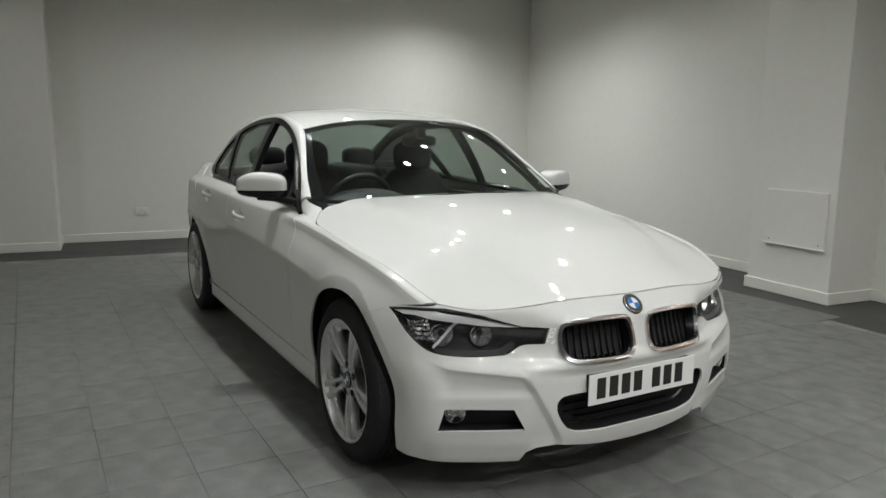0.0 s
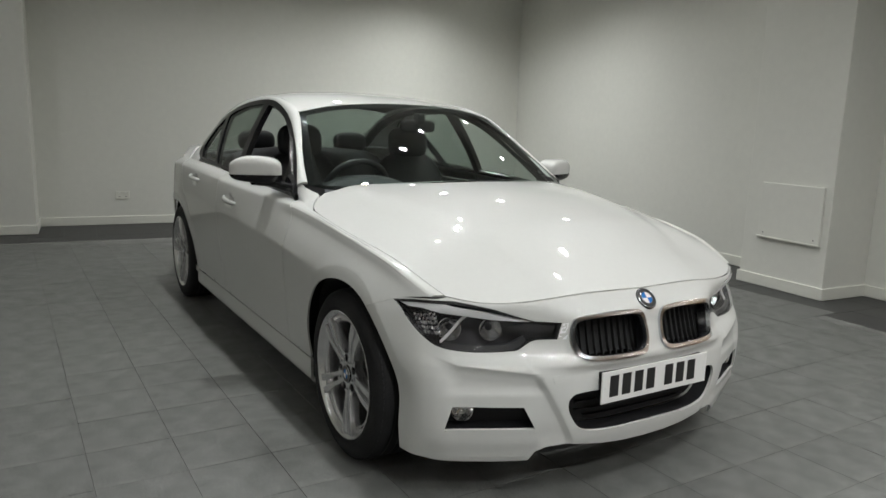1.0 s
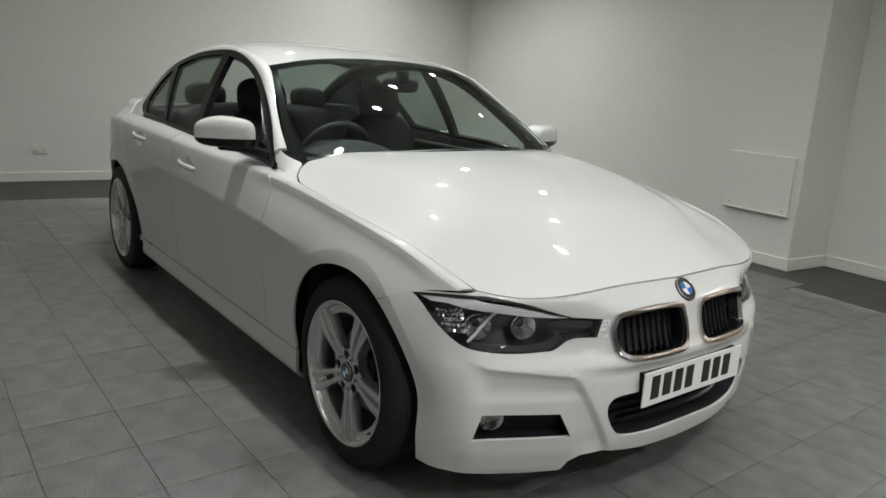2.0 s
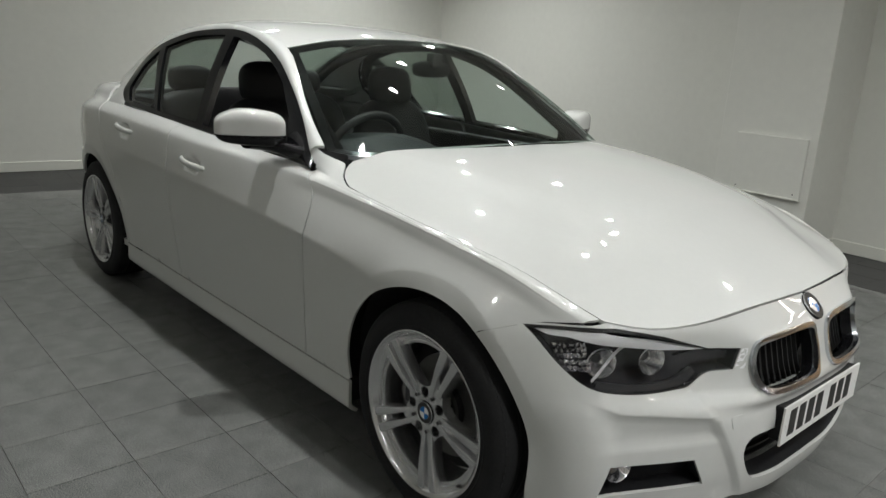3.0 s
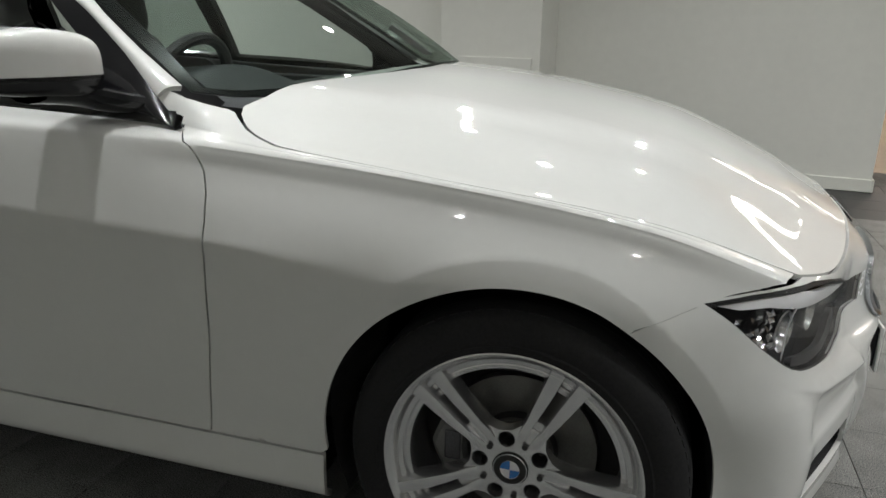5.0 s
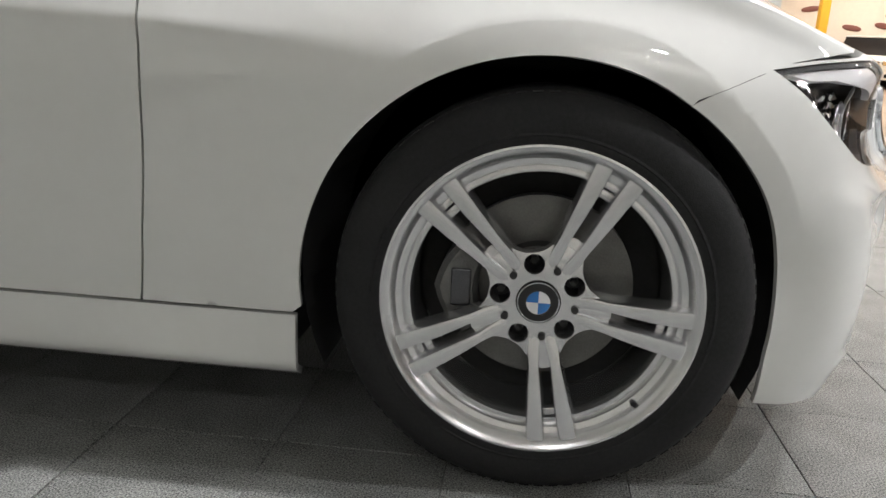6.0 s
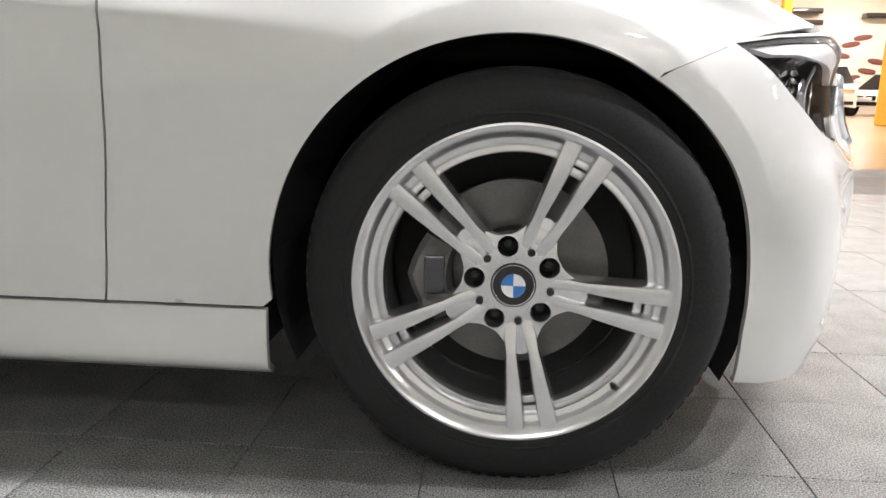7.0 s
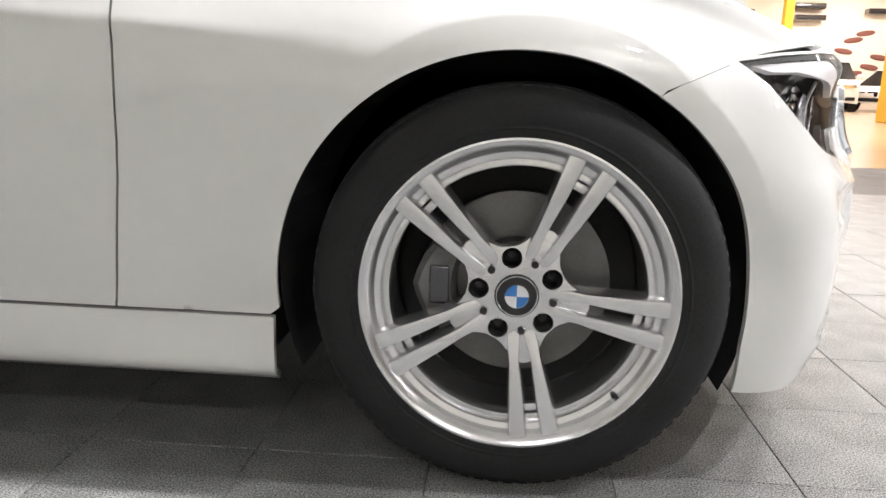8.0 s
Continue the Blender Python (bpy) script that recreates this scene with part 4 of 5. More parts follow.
    part("disc_hat", lathe([(-0.042, 0.02), (-0.043, 0.070), (-0.012, 0.078)], 48), DARK_METAL, disc_b, smooth=True)
    # near-black disc added as the shade behind the spokes, no real part
    part("wheel_shade_disc", lathe([(0.03, 0.0001), (0.03, 0.199)], 48), LINER, parent, "dark disc standing in for the shade inside the wheel")
    cal = bmesh.new()
    ribs = []
    for k in range(9):
        a = radians(154 + 6.5 * k)
        swell = 1 - 0.10 * abs(k - 4) / 4
        ribs.append([cal.verts.new((r * math.cos(a), y, r * math.sin(a))) for r, y in ((0.098, 0.03), (0.098, -0.036), (0.106, -0.048 * swell), (0.158 * swell, -0.050 * swell), (0.168 * swell, -0.040), (0.168 * swell, 0.03))])
    for p, q in zip(ribs, ribs[1:]):
        for i in range(6):
            cal.faces.new((p[i], p[(i + 1) % 6], q[(i + 1) % 6], q[i]))
    cal.faces.new(ribs[0])
    cal.faces.new(ribs[-1])
    c = part("brake_caliper", cal, CAST, parent, "dark cast brake caliper")
    part("caliper_pad", box(bmesh.new(), (-0.140, -0.0505, -0.03), (-0.108, -0.047, 0.032), None, 0.003), LAMP_BLACK, c)


def wheel(ax, side):
    hub = part("wheel", lathe([(-0.03, 0.03), (0.05, 0.03), (0.05, 0.001)], 24), DARK_METAL, car, "silver alloy wheel with black tyre")
    wheel_parts(hub)
    return hub


first = wheel(0, -1)
first.matrix_basis = pose(0, -0.7655, AXLE_Z)
for ax, side, roll in ((-2.79, -1, 31.0), (0.0, 1, 12.0), (-2.79, 1, 55.0)):
    c = copy_thing(first, pose(ax, side * (0.7655 if ax == 0 else 0.775), AXLE_Z, 0, roll, 0 if side < 0 else 180))

# arch liners and the dark underside
for ax in AXLES:
    for side in (-1, 1):
        bm = bmesh.new()
        rows = []
        for k in range(33):
            a = radians(-25 + 230 * k / 32)
            rows.append([bm.verts.new((ax - 0.010 + 0.380 * math.cos(a), side * y, max(0.140, AXLE_Z + 0.380 * math.sin(a)))) for y in (0.80 + 0.065 * max(0.0, math.sin(a)), 0.50)])
        for a, b in zip(rows, rows[1:]):
            bm.faces.new((a[0], a[1], b[1], b[0]))
        bm.faces.new([r[1] for r in rows])
        part("arch_liner", bm, LINER, car, "black felt wheel-arch liner")
bm = bmesh.new()
box(bm, (-2.35, -0.80, 0.165), (-0.42, 0.80, 0.26), None, 0.01)
part("underbody", bm, BLACK_PLASTIC, car, "black plastic underbody trays")
bm = bmesh.new()
box(bm, (-0.38, -0.50, 0.20), (0.40, 0.50, 0.66))
part("engine_bay", bm, LINER, car, "dark inner structure")
part("bulkhead", box(bmesh.new(), (-0.56, -0.76, 0.30), (-0.40, 0.76, 0.84)), LINER, car)
part("boot_well", box(bmesh.new(), (-3.60, -0.50, 0.25), (-2.45, 0.50, 0.80)), LINER, car)
for side in (-1, 1):
    bm = bmesh.new()
    box(bm, (-2.40, min(side * 0.74, side * 0.845), 0.17), (-0.42, max(side * 0.74, side * 0.845), 0.26))
    box(bm, (-2.38, min(side * 0.74, side * 0.835), 0.26), (-0.44, max(side * 0.74, side * 0.835), 0.70))
    part("inner_sill", bm, LINER, car)

# ---- lamps, grilles and badges at the front ----
for sg in (1, -1):
    turn_ = (lambda p: p) if sg == 1 else both
    lamp = panel("headlamp", nose_in(0.075), turn_(shrunk(LAMP, 0.99)), [], 0.03, LAMP_BLACK, car, "clear headlamp with dark housing", thick=False, core=(-2.8, -0.2, 0.45))
    # side wall of the housing
    loop = dense(turn_(LAMP), 0.02)
    deep, shallow = nose_in(0.078), nose_in(0.004)
    vs = [shallow(*p) for p in loop] + [deep(*p) for p in loop]
    n = len(loop)
    mesh_object("housing_wall", vs, [(i, (i + 1) % n, n + (i + 1) % n, n + i) for i in range(n)], LAMP_BLACK, lamp)
    lens = panel("lens", nose_in(0.001), turn_(LAMP), [], 0.03, LENS, lamp, "clear polished lens", thick=False, core=(-2.8, -0.2, 0.45))
    lens.visible_shadow = False
    seal = panel("lamp_seal", nose_in(0.003), turn_(LAMP), [turn_(shrunk(LAMP, 0.975, 0.93))], 0.02, SEAL, lamp, thick=False, core=(-2.8, -0.2, 0.45))
    # bright brow along the top edge
    brow = on_nose([(0.814, 0.678), (0.77, 0.686), (0.721, 0.691), (0.68, 0.677), (0.591, 0.656), (0.50, 0.636), (0.448, 0.629), (0.50, 0.630), (0.579, 0.635), (0.66, 0.647), (0.733, 0.658), (0.774, 0.670), (0.80, 0.669)])
    panel("brow", nose_in(0.006), turn_(brow), [], 0.02, SATIN, lamp, "bright silver brow of the headlamp", core=(-2.8, -0.2, 0.45))
    trim_low = on_nose([(0.470, 0.566), (0.488, 0.551), (0.515, 0.5395), (0.59, 0.538), (0.675, 0.541), (0.735, 0.553), (0.728, 0.566), (0.67, 0.556), (0.60, 0.553), (0.54, 0.554), (0.512, 0.562), (0.480, 0.580)])
    panel("lower_trim", nose_in(0.016), turn_(trim_low), [], 0.02, LAMP_GREY, lamp, core=(-2.8, -0.2, 0.45))
    # the strip that runs to the grille
    wing_strip = on_nose([(0.382, 0.612), (0.386, 0.594), (0.46, 0.592), (0.52, 0.606), (0.47, 0.616)])
    panel("inner_blade", nose_in(0.03), turn_(wing_strip), [], 0.02, LAMP_BLACK, lamp, core=(-2.8, -0.2, 0.45))
    for yy, zz, rad, aim in ((0.704, 0.606, 0.036, 30), (0.578, 0.604, 0.035, 22)):
        mount = nose_in(0.052)(sg * s_at(yy, zz), zz)
        turn_m = Matrix.Translation(mount) @ Matrix.Rotation(radians(90 - sg * aim), 4, "Z")
        for nm, prof, mt in (("reflector_bowl", [(0.012, rad * 0.35), (0.0, rad * 0.8), (-0.018, rad), (-0.022, rad * 1.06), (-0.020, rad * 1.12)], REFLECTOR), ("projector", [(-0.016, 0.0001), (-0.014, rad * 0.30), (-0.006, rad * 0.46), (0.01, rad * 0.5)], LENS)):
            bm = lathe(prof, 36)
            bmesh.ops.transform(bm, matrix=turn_m, verts=bm.verts[:])
            part(nm, bm, mt, lamp, smooth=True)
    # faceted outer reflector next to the lamp's tip
    rng = random.Random(5)
    fv, ff = [], []
    for i in range(6):
        for j in range(5):
            zz = 0.592 + 0.013 * j
            at = nose_in(0.034)(sg * (s_at(0.798 + 0.2 * (zz - 0.60), zz) - 0.012 - 0.013 * i), zz)
            m = Matrix.Translation(at) @ pose(0, 0, 0, rng.uniform(-35, 35), 90 + rng.uniform(-35, 35), -sg * 35)
            k = len(fv)
            fv += [m @ Vector(q) for q in ((-0.0065, -0.0065, 0), (0.0065, -0.0065, 0), (0.0065, 0.0065, 0), (-0.0065, 0.0065, 0), (0, 0, 0.003))]
            ff += [(k, k + 1, k + 4), (k + 1, k + 2, k + 4), (k + 2, k + 3, k + 4), (k + 3, k, k + 4)]
    mesh_object("faceted_reflector", fv, ff, REFLECTOR, lamp, "sparkling faceted reflector")
    rod = spline([nose_in(0.030)(sg * s_at(yy, zz), zz) for yy, zz in ((0.652, 0.643), (0.672, 0.624), (0.694, 0.604), (0.716, 0.584), (0.734, 0.567))], 10)
    bm = bmesh.new()
    rings = [[bm.verts.new(p + Vector((0.0, 0.006 * math.cos(q), 0.006 * math.sin(q)))) for q in (k * math.tau / 10 for k in range(10))] for p in rod]
    for p, q in zip(rings, rings[1:]):
        for i in range(10):
            bm.faces.new((p[i], p[(i + 1) % 10], q[(i + 1) % 10], q[i]))
    part("light_guide", bm, SATIN, lamp, "pale light guide rod", smooth=True)
    # kidney grille
    kid = turn_(KIDNEY)
    frame_ = panel("kidney_grille", nose_in(-0.010), shrunk(kid, 1.0), [shrunk(kid, 0.925, 0.845)], 0.015, CHROME, car, "chrome-framed kidney grille with black slats", lip=0.035, core=(-2.8, -0.2, 0.45))
    panel("grille_backing", nose_in(0.055), shrunk(kid, 1.03), [], 0.04, LINER, frame_, thick=False, core=(-2.8, -0.2, 0.45))
    panel("inner_frame", nose_in(0.004), shrunk(kid, 0.945, 0.88), [shrunk(kid, 0.90, 0.80)], 0.015, BLACK_GLOSS, frame_, lip=0.03, core=(-2.8, -0.2, 0.45))
    s0, s1 = min(p[0] for p in kid), max(p[0] for p in kid)
    for k in range(10):
        sc = s0 + (s1 - s0) * (k + 0.9) / 10.8
        zs = [p[1] for p in shrunk(kid, 0.91, 0.82)]
        bar = [(sc - 0.002, min(zs) + 0.004), (sc + 0.002, min(zs) + 0.004), (sc + 0.002, max(zs) - 0.004), (sc - 0.002, max(zs) - 0.004)]
        panel("slat", nose_in(0.042), bar, [], 0.03, LINER, frame_, lip=0.02, core=(-2.8, -0.2, 0.45))
    # chrome link between grille and headlamp
    link = on_nose([(0.347, 0.628), (0.350, 0.574), (0.378, 0.574), (0.363, 0.627)])
    panel("chrome_link", nose_in(0.0), turn_(link), [], 0.015, SATIN, car, lip=0.01, core=(-2.8, -0.2, 0.45))
    # fog lamp in its recess
    fog = turn_(FOG)
    pocket = panel("fog_recess", nose_in(0.055), shrunk(fog, 1.05), [], 0.03, BLACK_PLASTIC, car, "black recess with a round fog lamp", thick=False, core=(-2.8, -0.2, 0.45))
    mount = nose_in(0.030)(sg * s_at(0.682, 0.334), 0.334)
    for nm, prof, mt in (("fog_bowl", [(0.02, 0.001), (0.012, 0.022), (-0.006, 0.034), (-0.010, 0.037), (-0.006, 0.040), (0.02, 0.040)], REFLECTOR), ("fog_lens", [(-0.012, 0.0001), (-0.011, 0.02), (-0.008, 0.035)], LENS)):
        bm = lathe(prof, 32)
        bmesh.ops.transform(bm, matrix=Matrix.Translation(mount) @ Matrix.Rotation(radians(90 - sg * 18), 4, "Z"), verts=bm.verts[:])
        part(nm, bm, mt, pocket, smooth=True)
    # towing-eye cover

def reveal(name, loop, mat, parent, d0=0.009, d1=0.06):
    """The inward-turned wall of an opening in the bumper."""
    loop = dense(loop, 0.02)
    f, g = nose_in(d0), nose_in(d1)
    k = len(loop)
    return mesh_object(name, [f(*p) for p in loop] + [g(*p) for p in loop], [(i, (i + 1) % k, k + (i + 1) % k, k + i) for i in range(k)], mat, parent)


reveal("intake_wall", lower_full, BLACK_PLASTIC, car)
for loop in (FOG, both(FOG)):
    reveal("fog_wall", loop, BLACK_PLASTIC, car)
grille_low = panel("lower_grille", nose_in(0.075), shrunk(lower_full, 1.06), [], 0.05, LINER, car, "black lower air intake", thick=False, core=(-2.8, -0.2, 0.45))
for k in range(4):
    z = 0.275 + 0.03 * k
    half = s_at(0.30 if k else 0.26, z)
    panel("intake_bar", nose_in(0.06), [(-half, z - 0.003), (half, z - 0.003), (half, z + 0.003), (-half, z + 0.003)], [], 0.05, BLACK_PLASTIC, grille_low, lip=0.012, core=(-2.8, -0.2, 0.45))
tow = on_nose([(0.375, 0.466), (0.418, 0.462), (0.412, 0.428), (0.369, 0.432)])
panel("tow_cover", nose_in(-0.0012), rounded(tow, 2, 0.12), [], 0.02, PAINT, car, lip=0.003, core=(-2.8, -0.2, 0.45))

plate = part("number_plate", box(bmesh.new(), (-0.003, -0.26, -0.0555), (0.003, 0.26, 0.0555), Matrix.Translation((0.736, 0.0, 0.413)), 0.0015), WHITE_PLATE, car, "white plate with plain dark bars")
part("plate_plinth", box(bmesh.new(), (0.70, -0.25, 0.365), (0.7325, 0.25, 0.463), None, 0.004), BLACK_PLASTIC, car)
for k, yy in enumerate((-0.205, -0.147, -0.089, -0.031, 0.060, 0.118, 0.176)):
    part("plate_bar", box(bmesh.new(), (0.7392, yy - 0.020, 0.378), (0.7402, yy + 0.020, 0.453)), INK, plate)
for yy in (-0.255, 0.232):
    part("plate_screw", lathe([(-0.0015, 0.0001), (-0.001, 0.0045), (0.001, 0.005)], 12), WHITE_PLATE, plate).matrix_basis = pose(0.7395, yy + 0.012, 0.413, 0, 0, 90)
badge = part("bonnet_badge", lathe([(0.006, 0.042), (-0.002, 0.042), (-0.003, 0.040), (-0.003, 0.0001)], 40), BLACK_GLOSS, car, "round blue and white badge", True)
roundel(badge, -0.0035, 0.0405)
na = (nose(0.004, 0.678) - nose(-0.004, 0.678)).cross(nose(0, 0.682) - nose(0, 0.674)).normalized()
if na.x < 0:
    na = -na
badge.matrix_basis = Matrix.Translation(nose(0, 0.680) + na * 0.001) @ (-na).to_track_quat("Y", "Z").to_matrix().to_4x4()

# ---- door mirrors and handles ----
def swollen(bm, m, ex, ey, ez, n=2.6, rows=20, cols=32):
    """A rounded-box body (superellipsoid) under the matrix m."""
    sp = lambda v: math.copysign(abs(v) ** (2 / n), v)
    grid = []
    for i in range(rows + 1):
        a = -math.pi / 2 + math.pi * i / rows
        grid.append([bm.verts.new(m @ Vector((ex * sp(math.cos(a)) * sp(math.cos(b)), ey * sp(math.cos(a)) * sp(math.sin(b)), ez * sp(math.sin(a))))) for b in (math.tau * k / cols for k in range(cols))])
    for a, b in zip(grid, grid[1:]):
        for i in range(cols):
            j = (i + 1) % cols
            bm.faces.new((a[i], a[j], b[j], b[i]))
    bmesh.ops.remove_doubles(bm, verts=bm.verts[:], dist=1e-5)
    return bm


def door_mirror(side):
    at = Matrix.Translation((-0.930, side * (0.912 if side < 0 else 0.885), 1.016 if side < 0 else 1.004)) @ Matrix.Rotation(side * radians(20), 4, "Z")

    def shaped(lo, hi, mat, name, parent, grow=1.0, label=""):
        bm = swollen(bmesh.new(), Matrix(), 0.070 * grow, 0.120 * grow, 0.076 * grow, 4.2)
        for v in bm.verts:
            k = v.co.y * side / 0.118                      # towards the tip
            v.co.z *= 1 - 0.42 * max(0, k) ** 1.6 if v.co.z > 0 else 0.66
            v.co.x = v.co.x * (1 - 0.25 * max(0, k)) if v.co.x > 0 else max(v.co.x, -0.048)
            v.co.z += 0.010 * k
        geom = bm.verts[:] + bm.edges[:] + bm.faces[:]
        bmesh.ops.bisect_plane(bm, geom=geom, plane_co=(0, 0, lo), plane_no=(0.0, 0, -1), clear_outer=True)
        geom = bm.verts[:] + bm.edges[:] + bm.faces[:]
        bmesh.ops.bisect_plane(bm, geom=geom, plane_co=(0, 0, hi), plane_no=(0, 0, 1), clear_outer=True)
        bmesh.ops.transform(bm, matrix=at, verts=bm.verts[:])
        return part(name, bm, mat, parent, label, True)
    m = shaped(-0.010, 1, PAINT, "door_mirror", car, label="door mirror with white cap and black foot")
    shaped(-1, -0.012, BLACK_GLOSS, "mirror_base", m, 0.99)
    shaped(-0.019, -0.009, LENS, "indicator_strip", m, 1.006, "clear indicator strip")
    bm = bmesh.new()
    box(bm, (-0.050, -0.098, -0.028), (-0.046, 0.098, 0.052), at, 0.004)
    part("mirror_glass", bm, REFLECTOR, m)
    bm = bmesh.new()
    arm = spline([(-0.93, side * 0.93, 0.978), (-0.90, side * 0.86, 0.970), (-0.85, side * 0.815, 0.955), (-0.82, side * 0.770, 0.945)], 10)
    rings = [[bm.verts.new(p + Vector((0.052 * math.cos(a), 0, 0.024 * math.sin(a)))) for a in (k * math.tau / 12 for k in range(12))] for p in arm]
    for a, b in zip(rings, rings[1:]):
        for i in range(12):
            bm.faces.new((a[i], a[(i + 1) % 12], b[(i + 1) % 12], b[i]))
    part("mirror_arm", bm, BLACK_GLOSS, m, smooth=True)


def door_handle(hx, hz, side):
    bm = bmesh.new()
    rings = []
    for k in range(17):
        w = k / 16
        x = hx - 0.115 + 0.23 * w
        lift = 0.008 + 0.030 * math.sin(math.pi * w) ** 0.6
        y = max(abs(body(x, rail_at(x, hz), 1).y), 0.885) + (0.0 if 0 < k < 16 else -0.01)
        hh = 0.0135 * (1 - 0.35 * abs(2 * w - 1) ** 3)
        zc = hz + 0.03 * (0.5 - w) * 0.55
        rings.append([bm.verts.new((x, side * (0.876 + lift + 0.010 * math.cos(a)), zc + hh * math.sin(a))) for a in (q * math.tau / 14 for q in range(14))])
    for a, b in zip(rings, rings[1:]):
        for i in range(14):
            bm.faces.new((a[i], a[(i + 1) % 14], b[(i + 1) % 14], b[i]))
    bm.faces.new(rings[0])
    bm.faces.new(rings[-1])
    return part("door_handle", bm, PAINT, car, smooth=True)


for side in (-1, 1):
    door_mirror(side)
    for hx, hz in HANDLES:
        door_handle(hx, hz, side)

# ---- interior ----
def car_seat(x, y, name="front_seat"):
    bm = swollen(bmesh.new(), pose(x + 0.24, y, 0.42, 0, 4, 0), 0.27, 0.25, 0.10, 3.2)
    seat = part(name, bm, LEATHER, car, "black leather car seat with headrest", True)
    bm = swollen(bmesh.new(), pose(x - 0.03, y, 0.74, 0, -14, 0), 0.085, 0.25, 0.34, 3.0)
    part("backrest", bm, LEATHER, seat, smooth=True)
    bm = swollen(bmesh.new(), pose(x - 0.10, y, 1.13, 0, -8, 0), 0.055, 0.135, 0.105, 3.0)
    part("headrest", bm, LEATHER, seat, smooth=True)
    for dy in (-0.06, 0.06):
        bm = bmesh.new()
        bmesh.ops.create_cone(bm, cap_ends=True, segments=10, radius1=0.007, radius2=0.007, depth=0.14, matrix=pose(x - 0.10, y + dy, 1.03))
        part("headrest_post", bm, CHROME, seat, smooth=True)


car_seat(-1.72, -0.37)
car_seat(-1.70, 0.36)
bm = swollen(bmesh.new(), pose(-2.30, 0, 0.45), 0.30, 0.66, 0.12, 4)
bench = part("rear_bench", bm, LEATHER, car, "black leather rear bench", True)
part("bench_back", swollen(bmesh.new(), pose(-2.62, 0, 0.74, 0, -20, 0), 0.10, 0.64, 0.33, 4), LEATHER, bench, smooth=True)
for y in (-0.36, 0.36):
    part("headrest", swollen(bmesh.new(), pose(-2.72, y, 1.10, 0, -10, 0), 0.05, 0.13, 0.075, 3), LEATHER, bench, smooth=True)
part("parcel_shelf", box(bmesh.new(), (-3.15, -0.58, 0.955), (-2.70, 0.58, 0.985), None, 0.006), DASH, car)


def dash_top(u, v):
    """Top of the dashboard: u across, v from the screen to the cabin, with a cowl before the driver."""
    x = -0.64 - 0.40 * v + 0.13 * (1 - (2 * u - 1) ** 2) * (1 - v)
    y = -0.64 + 1.28 * u
    z = 0.930 + 0.012 * math.sin(math.pi * v) - 0.02 * v
    e = ((y + 0.37) / 0.24) ** 2
    if e < 1:
        z += 0.075 * (1 - e) ** 0.8 * ease((v - 0.30) / 0.35)
    return Vector((x, y, z))


dash = panel("dashboard", dash_top, UNIT, [], 0.045, DASH, car, "dark grey soft dashboard with instrument cowl", lip=0.05, core=(-0.9, -0.9, 0.2))
part("dash_front", box(bmesh.new(), (-1.06, -0.70, 0.40), (-0.62, 0.70, 0.90), None, 0.04), DASH, dash)
bm = bmesh.new()
rows = []
for k in range(48):
    a = k * math.tau / 48
    c = Vector((0, 0.178 * math.cos(a), 0.178 * math.sin(a)))
    d = c.normalized()
    rows.append([bm.verts.new(c + d * 0.016 * math.cos(b) + Vector((0.016 * math.sin(b), 0, 0))) for b in (q * math.tau / 10 for q in range(10))])
for a, b in zip(rows, rows[1:] + rows[:1]):
    for i in range(10):
        bm.faces.new((a[i], a[(i + 1) % 10], b[(i + 1) % 10], b[i]))
sw = part("steering_wheel", bm, LEATHER, car, "black leather steering wheel", True)
part("wheel_boss", swollen(bmesh.new(), Matrix(), 0.03, 0.075, 0.07, 3), BLACK_PLASTIC, sw, smooth=True)
bm = bmesh.new()
for a in (0, 180, 270):
    box(bm, (-0.012, 0.05, -0.018), (0.012, 0.17, 0.018), Matrix.Rotation(radians(a), 4, "X"), 0.004)
part("wheel_arm", bm, ALLOY, sw)
sw.matrix_basis = pose(-1.0, -0.37, 0.90, 0, 22, 0)
mirror = part("cabin_mirror", swollen(bmesh.new(), pose(-1.08, 0.03, 1.245, 0, 0, 8), 0.02, 0.115, 0.034, 3.5), BLACK_PLASTIC, car, "black rear-view mirror on the windscreen", True)
part("mirror_stem", box(bmesh.new(), (-1.09, 0.005, 1.255), (-1.04, 0.055, 1.315), None, 0.008), BLACK_PLASTIC, mirror)
panel("headlining", lambda u, v: roof(0.06 + 0.88 * u, 0.05 + 0.88 * v) - Vector((0, 0, 0.03)), UNIT, [], 0.08, LINER, car, "dark headlining", thick=False)
for side in (-1, 1):
    bm = bmesh.new()
    box(bm, (-2.6, min(side * 0.70, side * 0.76), 0.35), (-0.75, max(side * 0.70, side * 0.76), 0.90), None, 0.02)
    part("door_card", bm, LEATHER, car)
    strip = ruled([(-0.68, 0.67, 0.945), (-0.95, 0.625, 1.10), (-1.28, 0.575, 1.275), (-1.70, 0.57, 1.355), (-2.2, 0.57, 1.345), (-2.7, 0.585, 1.25), (-3.1, 0.62, 1.06)], [(-0.76, 0.715, 0.905), (-1.02, 0.665, 1.08), (-1.31, 0.605, 1.245), (-1.70, 0.59, 1.325), (-2.2, 0.59, 1.31), (-2.68, 0.615, 1.20), (-3.06, 0.66, 1.03)], 50, Vector((0, -0.01, -0.01)), side)
    panel("pillar_lining", strip, UNIT, [], 0.06, LINER, car, thick=False)
panel("screen_sticker", lambda u, v: SCREEN(u, v) - Vector((0.006, 0, 0.004)), [(0.875, 0.10), (0.935, 0.09), (0.935, 0.33), (0.885, 0.34)], [], 0.04, WHITE_PLATE, car, "white paper sticker inside the windscreen", thick=False)
